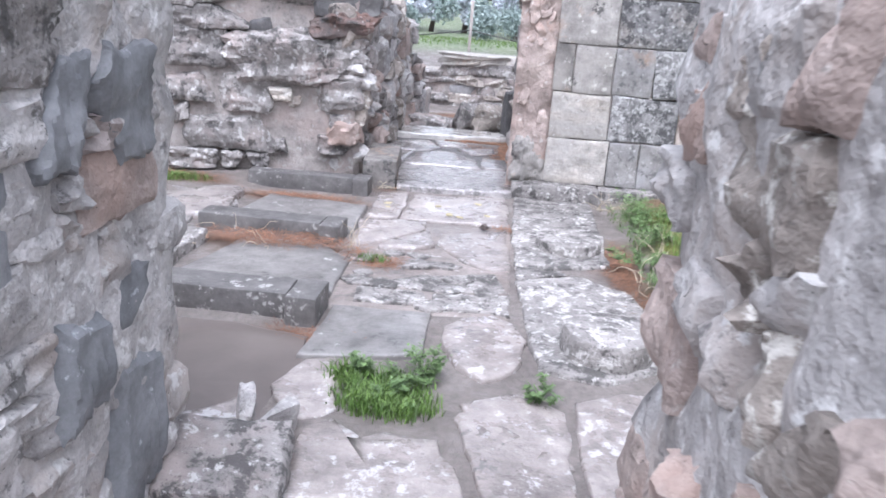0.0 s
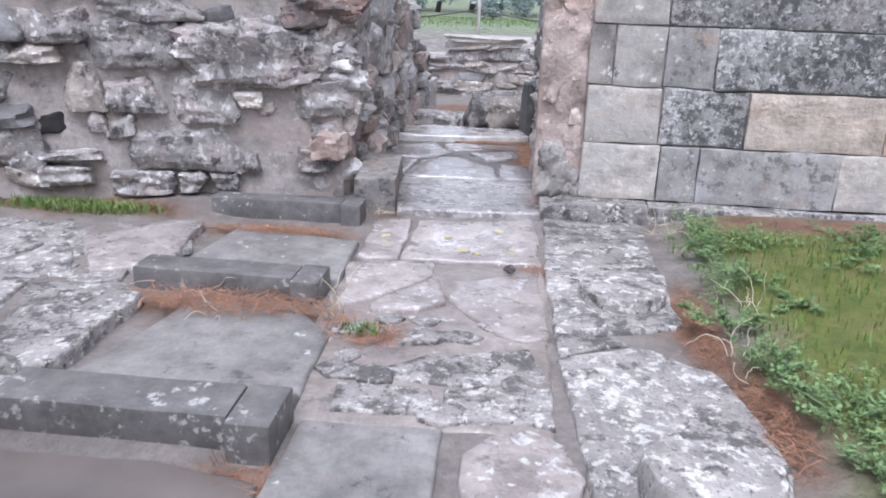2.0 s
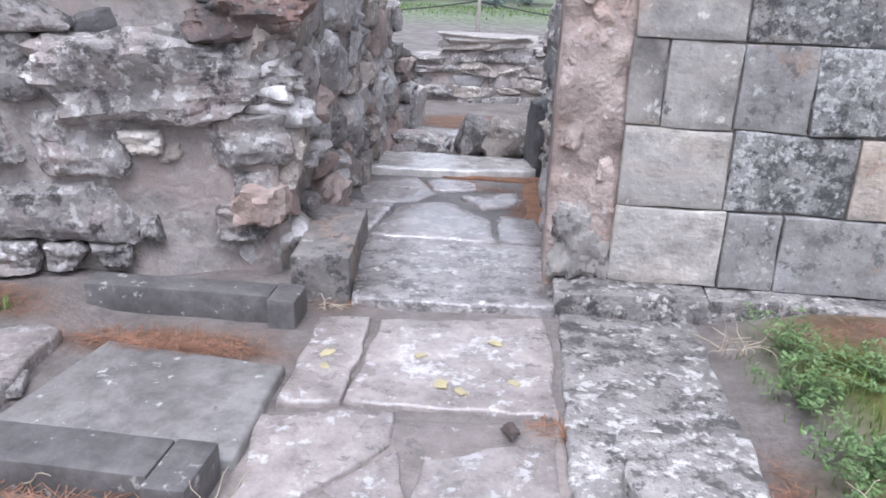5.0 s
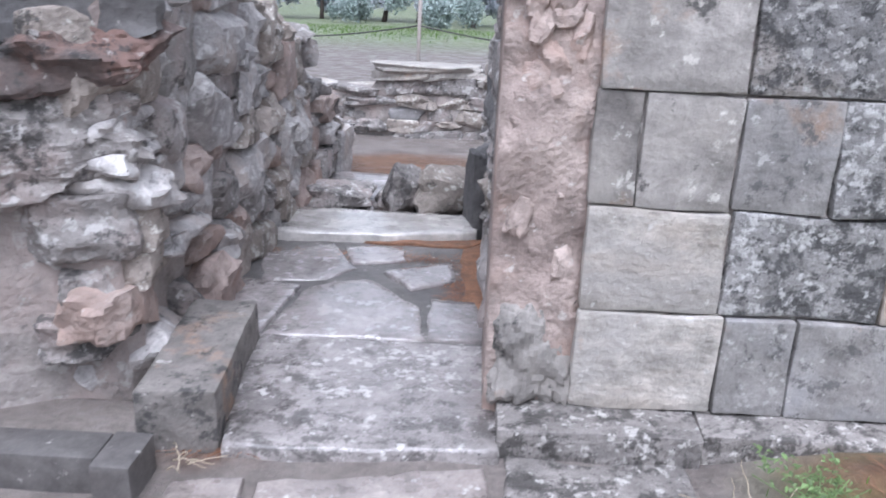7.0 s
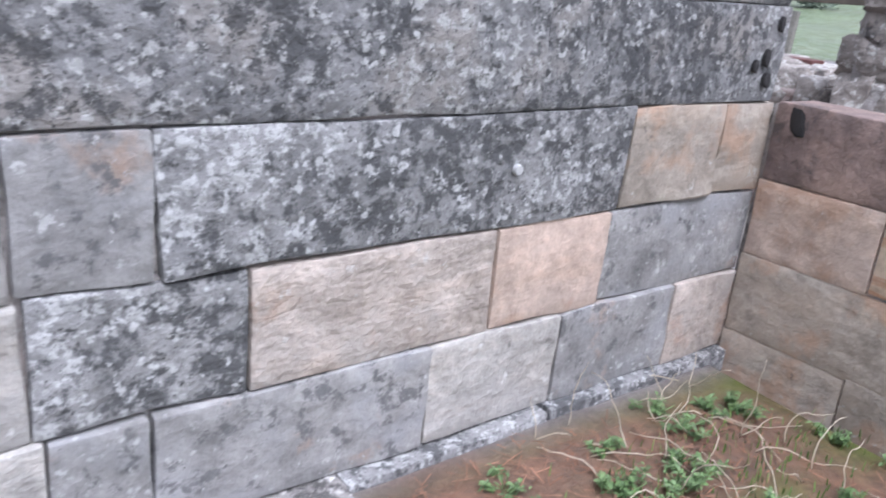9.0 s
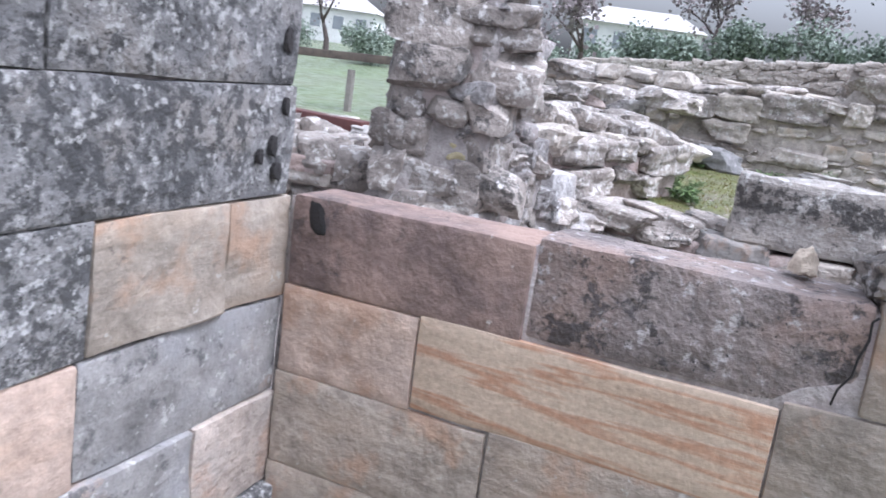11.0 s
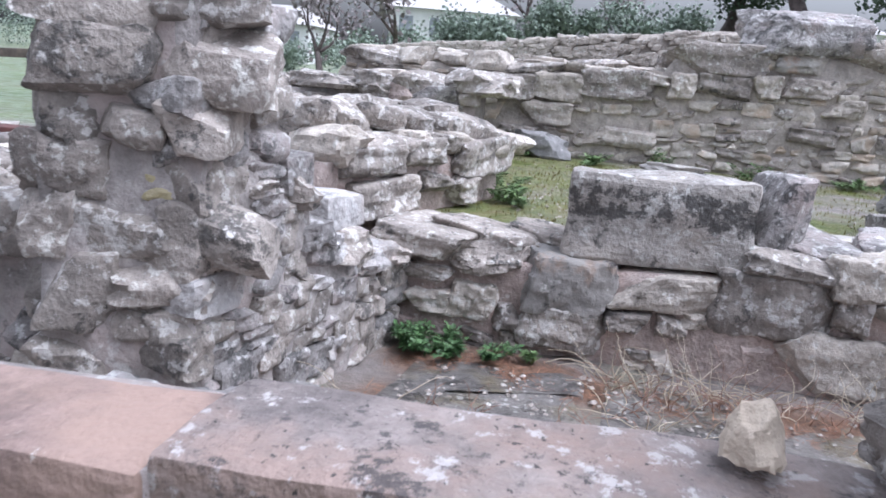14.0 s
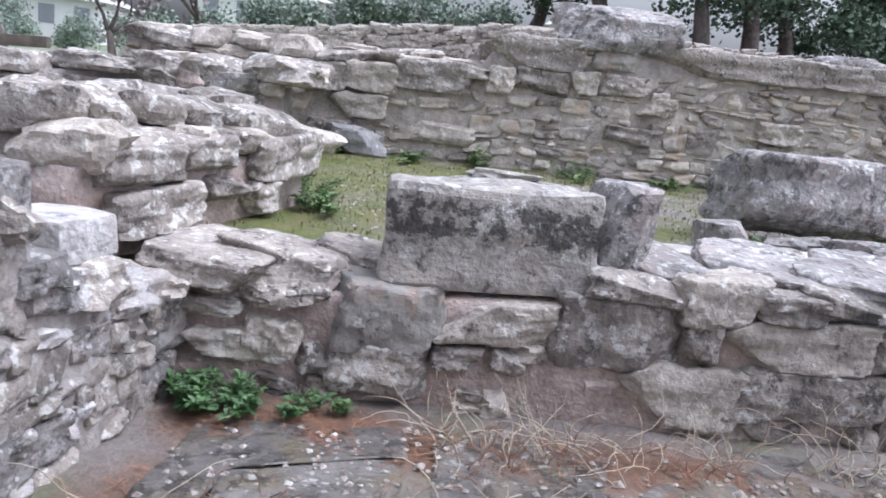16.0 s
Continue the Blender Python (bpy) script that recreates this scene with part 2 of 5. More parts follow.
concrete_mat = stone_material("weathered_concrete", (0.1, 0.095, 0.094), (0.19, 0.18, 0.174), pale=(0.46, 0.45, 0.43), pale_at=0.62, dark_at=0.7, spot=26, relief=0.3, vary=0.06, wet=0.4, rough=0.75)
pale_mortar = stone_material("beige_mortar", (0.36, 0.32, 0.285), (0.5, 0.45, 0.405), pale=(0.56, 0.53, 0.5), pale_at=0.64, dark=(0.2, 0.18, 0.16), dark_at=0.66, relief=0.8, vary=0.05, spot=16)
mortar_mat = stone_material("lime_mortar", (0.27, 0.245, 0.23), (0.43, 0.39, 0.37), pale=(0.52, 0.5, 0.48), dark=(0.14, 0.13, 0.125), pale_at=0.62, dark_at=0.64, relief=0.8, vary=0.05, tint=(0.42, 0.355, 0.33), spot=16, pits=0.7)
plaster_mat = stone_material("pinkish_rubble_core", (0.29, 0.23, 0.21), (0.5, 0.415, 0.375), pale=(0.56, 0.52, 0.49), pale_at=0.63, dark=(0.15, 0.12, 0.11), dark_at=0.65, relief=1.0, vary=0.08, spot=20, tint=(0.4, 0.3, 0.26), pits=0.68)


def banded_material():
    m, nt, bsdf, pos = material("banded_sandstone")
    band = tex(nt, pos, 3.0, 6, 0.55, stretch=(0.5, 0.4, 4.5))
    col = ramp(nt, band, (0.3, (0.5, 0.4, 0.3)), (0.48, (0.58, 0.46, 0.35)), (0.54, (0.47, 0.27, 0.17)), (0.6, (0.55, 0.42, 0.31)), (0.8, (0.42, 0.33, 0.25)))
    col = mix(nt, 1.0, col, ramp(nt, tex(nt, pos, 40, 5), (0.3, 0.8), (0.7, 1.1)), "MULTIPLY")
    nt.links.new(col, bsdf.inputs["Base Color"])
    bsdf.inputs["Roughness"].default_value = 0.85
    bump(nt, bsdf, mix(nt, 0.5, band, tex(nt, pos, 50, 4)), 0.3)
    return m


banded_mat = banded_material()


def ground_material():
    """Soil; the sheet's masks say where moss, needles, gravel and meadow lie."""
    m, nt, bsdf, pos = material("ground_soil")
    att = nt.nodes.new("ShaderNodeAttribute")
    att.attribute_name = "cover"
    sep = nt.nodes.new("ShaderNodeSeparateColor")
    nt.links.new(att.outputs["Color"], sep.inputs[0])
    fine = tex(nt, pos, 35, 6, 0.7)
    soil = ramp(nt, tex(nt, pos, 4, 6), (0.3, (0.15, 0.13, 0.12)), (0.7, (0.26, 0.23, 0.215)))
    moss = ramp(nt, tex(nt, pos, 5, 6, 0.7), (0.3, (0.06, 0.088, 0.014)), (0.5, (0.115, 0.132, 0.024)), (0.66, (0.155, 0.13, 0.055)))
    rust = ramp(nt, tex(nt, pos, 9, 6, 0.7), (0.3, (0.1, 0.065, 0.045)), (0.7, (0.23, 0.125, 0.078)))
    meadow = ramp(nt, tex(nt, pos, 0.25, 8, 0.7), (0.35, (0.11, 0.165, 0.075)), (0.55, (0.18, 0.235, 0.115)), (0.7, (0.2, 0.195, 0.14)))
    col = soil
    for sock, c in zip(("Red", "Green", "Blue"), (moss, rust, meadow)):
        col = mix(nt, sep.outputs[sock], col, c)
    col = mix(nt, 1.0, col, ramp(nt, fine, (0.25, 0.65), (0.75, 1.3)), "MULTIPLY")
    nt.links.new(col, bsdf.inputs["Base Color"])
    nt.links.new(ramp(nt, tex(nt, pos, 3, 3), (0.4, 0.35), (0.6, 0.8)), bsdf.inputs["Roughness"])
    bump(nt, bsdf, fine, 0.6, 0.03)
    return m


ground_mat = ground_material()


def simple_material(name, a, b, scale=20, rough=0.7, relief=0.2, vary=0.25, island=False, translucent=False):
    m, nt, bsdf, pos = material(name)
    col = ramp(nt, tex(nt, pos, scale, 4), (0.3, a), (0.7, b))
    if island:
        g = nt.nodes.new("ShaderNodeNewGeometry")
        rnd = g.outputs["Random Per Island"]
    else:
        rnd = nt.nodes.new("ShaderNodeObjectInfo").outputs["Random"]
    col = mix(nt, 1.0, col, ramp(nt, rnd, (0.0, 1 - vary), (1.0, 1 + vary)), "MULTIPLY")
    nt.links.new(col, bsdf.inputs["Base Color"])
    bsdf.inputs["Roughness"].default_value = rough
    if relief:
        bump(nt, bsdf, tex(nt, pos, scale * 3, 4), relief)
    return m


mud_mat = simple_material("wet_mud", (0.17, 0.142, 0.13), (0.25, 0.212, 0.195), 2.5, 0.3, 0.05)
litter_mat = simple_material("packed_needle_soil", (0.13, 0.075, 0.048), (0.3, 0.15, 0.085), 14, 0.7, 0.5, 0.05)
leaf_mat = simple_material("weed_leaf", (0.1, 0.17, 0.06), (0.17, 0.25, 0.1), 12, 0.5, 0, 0.4, True)
beige_mat = simple_material("pale_beige_stone", (0.56, 0.46, 0.36), (0.72, 0.62, 0.5), 18, 0.85, 0.6, 0.05)
moss_mat = simple_material("yellow_moss_blade", (0.13, 0.115, 0.03), (0.23, 0.195, 0.075), 8, 0.7, 0, 0.4, True)
redstalk_mat = simple_material("reddish_dry_stem", (0.16, 0.085, 0.06), (0.3, 0.18, 0.13), 12, 0.8, 0, 0.4, True)
darkleaf_mat = simple_material("dark_weed_leaf", (0.045, 0.1, 0.035), (0.09, 0.17, 0.06), 12, 0.5, 0, 0.4, True)
grass_mat = simple_material("grass_blade", (0.075, 0.15, 0.025), (0.15, 0.23, 0.06), 8, 0.55, 0, 0.45, True)
needle_mat = simple_material("pine_needle_litter", (0.19, 0.095, 0.055), (0.34, 0.18, 0.115), 15, 0.7, 0, 0.45, True)
straw_mat = simple_material("dry_stalk", (0.36, 0.3, 0.22), (0.55, 0.48, 0.38), 15, 0.8, 0, 0.3, True)
wood_mat = simple_material("weathered_timber", (0.1, 0.08, 0.07), (0.2, 0.16, 0.13), 6, 0.8, 0.3)
redwood_mat = simple_material("dark_red_timber", (0.09, 0.03, 0.028), (0.16, 0.06, 0.05), 6, 0.6, 0.2)
post_mat = simple_material("grey_post", (0.28, 0.25, 0.23), (0.42, 0.38, 0.35), 9, 0.8, 0.3)
rope_mat = simple_material("dark_rope", (0.06, 0.06, 0.06), (0.1, 0.1, 0.1), 30, 0.9, 0)
bark_mat = simple_material("tree_bark", (0.07, 0.055, 0.05), (0.15, 0.12, 0.11), 8, 0.9, 0.6)
pine_mat = simple_material("pine_foliage", (0.05, 0.085, 0.05), (0.095, 0.14, 0.085), 2, 0.7, 0, 0.4, True)
# Green lightened to put distance haze into the leaf colour.
hazed_bush_mat = simple_material("hazed_bush_foliage", (0.19, 0.24, 0.19), (0.28, 0.33, 0.27), 2, 0.7, 0, 0.4, True)
twig_mat = simple_material("bare_twig", (0.2, 0.17, 0.17), (0.32, 0.28, 0.28), 3, 0.9, 0, 0.25, True)
floor_mat = stone_material("wet_room_floor", (0.085, 0.077, 0.072), (0.19, 0.173, 0.16), pale=(0.38, 0.365, 0.345), dark=(0.045, 0.04, 0.037), pale_at=0.6, dark_at=0.57, spot=24, wet=0.22, rough=0.7, relief=0.9, vary=0.12, tint=(0.15, 0.125, 0.085))
# Distance haze is painted into these two foliage colours.
haze_green = simple_material("haze_tinted_evergreen", (0.27, 0.34, 0.33), (0.36, 0.42, 0.41), 1, 0.9, 0, 0.2, True)
haze_mat = simple_material("haze_tinted_winter_wood", (0.5, 0.53, 0.6), (0.62, 0.65, 0.7), 0.3, 0.9, 0, 0.2, True)
white_mat = simple_material("white_house_wall", (0.7, 0.7, 0.69), (0.8, 0.8, 0.79), 1.5, 0.8, 0.1, 0.05)
roof_mat = simple_material("grey_house_roof", (0.4, 0.38, 0.37), (0.55, 0.53, 0.52), 2, 0.8, 0.1, 0.05)
glass_mat = simple_material("grey_window", (0.25, 0.27, 0.3), (0.32, 0.34, 0.37), 1, 0.15, 0, 0.05)
# Near-black colour that paints the shade inside holes, pits and cracks.
recess_shade_mat = simple_material("painted_recess_shade", (0.02, 0.02, 0.02), (0.035, 0.03, 0.03), 20, 0.95, 0.2, 0.1)
lichen_spot_mat = simple_material("white_lichen", (0.46, 0.455, 0.45), (0.58, 0.57, 0.56), 40, 0.9, 0.3, 0.1)
orange_mat = simple_material("orange_lichen", (0.42, 0.36, 0.2), (0.52, 0.46, 0.3), 40, 0.9, 0.3, 0.15)


# ---- mesh helpers ----
def mesh_of(name, verts, faces, mat, smooth=False):
    me = bpy.data.meshes.new(name)
    me.from_pydata([tuple(v) for v in verts], [], [tuple(f) for f in faces])
    me.materials.append(mat)
    if smooth:
        me.polygons.foreach_set("use_smooth", [True] * len(me.polygons))
    me.update()
    return me


def finish(name, bm, mat, smooth=False):
    me = bpy.data.meshes.new(name)
    bm.normal_update()
    bm.to_mesh(me)
    bm.free()
    me.materials.append(mat)
    if smooth:
        me.polygons.foreach_set("use_smooth", [True] * len(me.polygons))
    return me


def thing(name, data, m, label, category, group="", kind=""):
    ob = new(name, data)
    ob.matrix_basis = m
    return tagged(ob, label, category, group, kind)


def part(name, data, parent, m, label=""):
    """A mesh at the world pose m under a thing whose own pose is parent.matrix_basis."""
    ob = new(name, data)
    ob.parent = parent
    base = parent.matrix_basis
    if parent.parent:
        base = parent.parent.matrix_basis @ base
    ob.matrix_basis = base.inverted() @ m
    if label:
        ob["label"] = label
    return ob


def rock_shape(seed, power, amp, cuts=7, facets=6):
    """A unit stone: a block broken along a few planes, with uneven faces."""
    bm = bmesh.new()
    bmesh.ops.create_cube(bm, size=2.0)
    bmesh.ops.subdivide_edges(bm, edges=bm.edges[:], cuts=cuts, use_grid_fill=True)
    off = Vector((seed * 7.3, seed * 3.1, seed * 1.7))
    rng = random.Random(seed * 13 + 1)
    planes = []
    for _ in range(facets):
        d = Vector((rng.gauss(0, 1), rng.gauss(0, 1), rng.gauss(0, 1))).normalized()
        planes.append((d, rng.uniform(0.45, 0.58)))
    for v in bm.verts:
        c = v.co.copy()
        r = (abs(c.x) ** power + abs(c.y) ** power + abs(c.z) ** power) ** (1 / power)
        c = c / r * 0.56
        c *= 1 + amp * noise.noise(c * 2.2 + off)
        for d, k in planes:
            over = c.dot(d) - k
            if over > 0:
                c -= d * over * 0.95
        q = Vector((c.x * 2.0, c.y * 1.3, c.z)) * 1.2
        c *= 1 + amp * 0.42 * noise.noise(q * 3.6 + off) + amp * 0.4 * abs(noise.noise(q * 5.5 + off)) - amp * 0.1
        if cuts > 10:
            c *= 1 + amp * 0.16 * noise.noise(q * 9 + off) + amp * 0.1 * noise.noise(q * 17 + off)
        v.co = c
    return bm


ROCKS = {}


def rock(mat, i, blocky=False, fine=False):
    key = (mat.name, i, blocky, fine)
    if key not in ROCKS:
        bm = rock_shape(i + (40 if blocky else 0), 12.0 if blocky else 7.0, 0.16 if blocky else 0.3, 18 if fine else 7, 4 if fine else 6)
        ROCKS[key] = finish("stone", bm, mat, smooth=True)
        ROCKS[key].set_sharp_from_angle(angle=radians(24))
    return ROCKS[key]


def frame_of(p, u, n):
    """Axes: x along the wall, y out of its face, z up."""
    u, n = Vector(u).normalized(), Vector(n).normalized()
    m = Matrix.Identity(4)
    z = Vector((0, 0, 1))
    for i in range(3):
        m[i][0], m[i][1], m[i][2], m[i][3] = u[i], n[i], z[i], p[i]
    return m


def core_mesh(length, depth, top, mat, step=0.12, rough=0.02, seed=0.0, back=True):
    """A wall's core: x from 0 to length, y from 0 (face) to -depth, z from 0 to top(x)."""
    nx = max(2, int(length / step))
    hmax = max(top(length * i / nx) for i in range(nx + 1))
    nz = max(2, int(hmax / step))
    verts, faces = [], []

    def put(x, y, z):
        q = Vector((x * 2.5 + seed, y * 2.5, z * 2.5))
        d = noise.noise(q) * rough * 1.6 + noise.noise(q * 3.7) * rough
        verts.append((x, y + d, z))
        return len(verts) - 1
    ring = []
    for i in range(nx + 1):
        x = length * i / nx
        t = top(x)
        col = [put(x, 0, t * j / nz) for j in range(nz + 1)]
        col += [put(x, -depth * k / 3, t + noise.noise(Vector((x * 3, k * 1.0, seed))) * rough) for k in (1, 2)]
        col += [put(x, -depth, t * (nz - j) / nz) for j in range(nz + 1)]
        ring.append(col)
    n = len(ring[0])
    for a, b in zip(ring, ring[1:]):
        for j in range(n - 1):
            faces.append((a[j], b[j], b[j + 1], a[j + 1]))
    faces.append(tuple(ring[0]))
    faces.append(tuple(reversed(ring[-1])))
    return mesh_of("wall_core", verts, faces, mat, True)


def lay(wall, m, u, z, w, h, depth, mat, rng, proud=0.05, blocky=False, tilt=4, name="stone", fine=False):
    """One stone of a wall: centre (u, z) on its face, w wide, h high."""
    turn = pose(0, 0, 0, rng.uniform(-tilt, tilt), rng.uniform(-tilt, tilt) * 1.6, rng.uniform(-tilt, tilt))
    place = m @ Matrix.Translation((u, proud - depth / 2, z)) @ turn @ Matrix.Diagonal((w, depth, h, 1))
    return part(name, rock(mat, rng.randrange(9), blocky, fine), wall, place)


def rubble(wall, m, length, top, rng, course=0.16, wide=(0.14, 0.42), mats=None, proud=0.05, z0=0.0, gap=0.012, skip=0.08, avoid=(), blocky=0.5, u0=0.0):
    """Fill a face with irregular courses of stones."""
    mats = mats or ((rubble_mat, 6), (rubble_warm, 3), (rubble_dark, 1))
    pool = [a for a, k in mats for _ in range(k)]
    z = z0
    while True:
        h = course * rng.uniform(0.6, 1.45)
        u = u0 + rng.uniform(-0.1, 0.05)
        alive = False
        while u < length:
            w = rng.uniform(*wide) * (0.7 + 0.3 * h / course)
            c = u + w / 2
            hh = h * rng.uniform(0.8, 1.18)
            if 0 <= c - u0 and c < length + 0.04 and z + h * 0.6 < top(min(max(c, 0), length)):
                alive = True
                cz = z + h / 2 + rng.uniform(-0.02, 0.02)
                clash = any(abs(c - a) < (w + aw) * 0.42 and abs(cz - b) < (hh + ah) * 0.42 for a, b, aw, ah in avoid)
                if not clash and rng.random() > skip:
                    if hh > course * 1.05 and rng.random() < 0.3:
                        for dz in (-0.25, 0.25):
                            lay(wall, m, c, cz + dz * hh, w - gap, hh * 0.48, 0.2, rng.choice(pool), rng, proud * rng.uniform(0.4, 1.3), rng.random() < blocky)
                    else:
                        lay(wall, m, c, cz, w * 1.12 - gap, hh * 1.14 - gap, 0.26, rng.choice(pool), rng, proud * rng.uniform(0.3, 1.4), rng.random() < blocky)
            u += w
        z += h
        if not alive and z > 0.3 + z0:
            break


def top_stones(wall, m, length, top, depth, rng, mats, size=(0.2, 0.45), thick=0.13):
    u = 0.0
    while u < length:
        w = rng.uniform(*size)
        d = 0.0
        while d < depth - 0.05:
            dd = rng.uniform(0.2, 0.42)
            place = m @ Matrix.Translation((u + w / 2, -d - dd / 2 + 0.05, top(min(u + w / 2, length)) + rng.uniform(-0.03, 0.03)))
            place = place @ pose(0, 0, 0, rng.uniform(-6, 6), rng.uniform(-6, 6), rng.uniform(-25, 25)) @ Matrix.Diagonal((w * 1.02, dd * 1.1, thick * rng.uniform(0.7, 1.4), 1))
            part("stone", rock(rng.choice(mats), rng.randrange(9), rng.random() < 0.5), wall, place)
            d += dd
        u += w


def ashlar_block(w, d, h, seed, mat, wear=0.006, soft_edge=0.012):
    """A dressed block, worn along its edges: x 0..w, y 0..-d (face at 0), z 0..h."""
    bm = bmesh.new()
    bmesh.ops.create_cube(bm, size=1.0)
    for v in bm.verts:
        v.co = Vector(((v.co.x + 0.5) * w, (v.co.y - 0.5) * d, (v.co.z + 0.5) * h))
    bmesh.ops.bevel(bm, geom=bm.edges[:], offset=min(soft_edge, h * 0.1), segments=2, affect="EDGES", profile=0.6)
    long_edges = [e for e in bm.edges if e.calc_length() > 0.16]
    bmesh.ops.subdivide_edges(bm, edges=long_edges, cuts=5, use_grid_fill=True)
    off = Vector((seed * 3.7, seed * 1.3, seed * 2.9))
    for v in bm.verts:
        q = v.co * 4 + off
        v.co += Vector((noise.noise(q), noise.noise(q + Vector((9, 0, 0))), noise.noise(q + Vector((0, 9, 0))))) * wear
        v.co.y += noise.noise(v.co * 11 + off) * wear * 0.6
    me = finish("block", bm, mat, True)
    me.set_sharp_from_angle(angle=radians(20))
    return me


def slab_mesh(pts, thick, mat, seed, rough=0.008, jag=0.015):
    """A paving stone from its few corners: uneven edge, rounded rim, slightly uneven top."""
    jag = 0.004 if mat in (concrete_mat, landing_mat) else jag
    outline = []
    n = len(pts)
    for i in range(n):
        a, b = Vector(pts[i]), Vector(pts[(i + 1) % n])
        k = max(2, int((b - a).length / 0.07))
        for j in range(k):
            p = a.lerp(b, j / k)
            q = Vector((p.x * 7 + seed, p.y * 7, seed))
            outline.append(p + Vector((noise.noise(q), noise.noise(q + Vector((5, 5, 5))))) * jag * 1.6)
    cen = sum(outline, Vector((0, 0))) / len(outline)
    rings = []
    verts, faces = [], []
    for shrink, z in ((1.0, -thick), (1.0, -0.014), (0.985, -0.004), (0.96, 0.0), (0.75, 0.0), (0.5, 0.0), (0.25, 0.0)):
        ids = []
        for p in outline:
            q = cen + (p - cen) * shrink
            zz = z + (noise.noise(Vector((q.x * 5, q.y * 5, seed))) * rough + noise.noise(Vector((q.x * 16, q.y * 16, seed))) * rough * 0.5 if shrink < 1 else 0)
            verts.append((q.x, q.y, zz))
            ids.append(len(verts) - 1)
        rings.append(ids)
    k = len(outline)
    for a, b in zip(rings, rings[1:]):
        for j in range(k):
            faces.append((a[j], a[(j + 1) % k], b[(j + 1) % k], b[j]))
    verts.append((cen.x, cen.y, 0))
    c = len(verts) - 1
    for j in range(k):
        faces.append((rings[-1][j], rings[-1][(j + 1) % k], c))
    return mesh_of("paving_stone", verts, faces, mat, True)


def blades(name, points, rng, mat, size=(0.05, 0.12), width=0.004, lean=0.6, flat=False):
    """Many thin leaves or needles as one mesh, at the given ground points."""
    verts, faces = [], []
    for x, y, z in points:
        a = rng.uniform(0, math.tau)
        ln = rng.uniform(*size)
        dx, dy = math.cos(a), math.sin(a)
        w = width * rng.uniform(0.7, 1.3)
        i = len(verts)
        if flat:
            t = rng.uniform(0.0, 0.12) * ln
            z1, z2 = z + rng.uniform(0.001, 0.012), z + rng.uniform(0.001, 0.012) + t
            verts += [(x - dy * w, y + dx * w, z1), (x + dy * w, y - dx * w, z1), (x + dx * ln + dy * w, y + dy * ln - dx * w, z2), (x + dx * ln - dy * w, y + dy * ln + dx * w, z2)]
            faces.append((i, i + 1, i + 2, i + 3))
        else:
            b = rng.uniform(0.1, lean)
            verts += [(x - dy * w, y + dx * w, z - 0.01), (x + dy * w, y - dx * w, z - 0.01),
                      (x + dx * ln * b * 0.4 + dy * w * 0.8, y + dy * ln * b * 0.4 - dx * w * 0.8, z + ln * 0.6), (x + dx * ln * b * 0.4 - dy * w * 0.8, y + dy * ln * b * 0.4 + dx * w * 0.8, z + ln * 0.6),
                      (x + dx * ln * b, y + dy * ln * b, z + ln)]
            faces += [(i, i + 1, i + 2, i + 3), (i + 3, i + 2, i + 4)]
    return mesh_of(name, verts, faces, mat)


def tube(path, radius, mat, name="stalk", sides=5):
    verts, faces = [], []
    n = len(path)
    for i, p in enumerate(path):
        a = Vector(path[max(0, i - 1)])
        b = Vector(path[min(n - 1, i + 1)])
        d = (b - a).normalized()
        s = d.cross(Vector((0.3, 0.2, 1))).normalized() if abs(d.z) < 0.95 else d.cross(Vector((1, 0, 0))).normalized()
        t = d.cross(s)
        r = radius if not callable(radius) else radius(i / (n - 1))
        for k in range(sides):
            an = math.tau * k / sides
            verts.append(Vector(p) + (s * math.cos(an) + t * math.sin(an)) * r)
    for i in range(n - 1):
        for k in range(sides):
            faces.append((i * sides + k, i * sides + (k + 1) % sides, (i + 1) * sides + (k + 1) % sides, (i + 1) * sides + k))
    faces.append(tuple(range(sides))[::-1])
    faces.append(tuple((n - 1) * sides + k for k in range(sides)))
    return verts, faces


def join_meshes(pieces, name, mat, smooth=True):
    verts, faces = [], []
    for v, f in pieces:
        o = len(verts)
        verts += v
        faces += [tuple(i + o for i in q) for q in f]
    return mesh_of(name, verts, faces, mat, smooth)


# ---- ground ----
def lerp_table(v, table):
    if v <= table[0][0]:
        return table[0][1]
    for (a, p), (b, q) in zip(table, table[1:]):
        if v <= b:
            return p + (q - p) * (v - a) / (b - a)
    return table[-1][1]


def smooth01(v, a, b):
    t = min(1, max(0, (v - a) / (b - a)))
    return t * t * (3 - 2 * t)


NORTH = ((-60, -0.1), (2, -0.02), (6.4, -0.016), (7.2, 0.02), (8.4, 0.025), (9, -0.02), (10, -0.06), (12.5, -0.2), (16, -0.25), (40, -0.8), (90, -2.6), (400, -3.5), (2500, -3.5))
EAST = ((4.0, 0.0), (4.4, 0.2), (7.3, 0.27), (7.75, 0.76), (9, 0.8), (12.3, 0.85), (12.9, 1.7), (19.9, 1.9), (20.9, 2.55), (45, 3.2), (90, 4.2), (400, 6), (2000, 40))
EAST_NORTH = ((4.0, 0.0), (5.2, 0.5), (9, 0.45), (16, 0.35), (30, 0.5), (60, 1.6), (120, 3.5), (400, 6), (2000, 40))


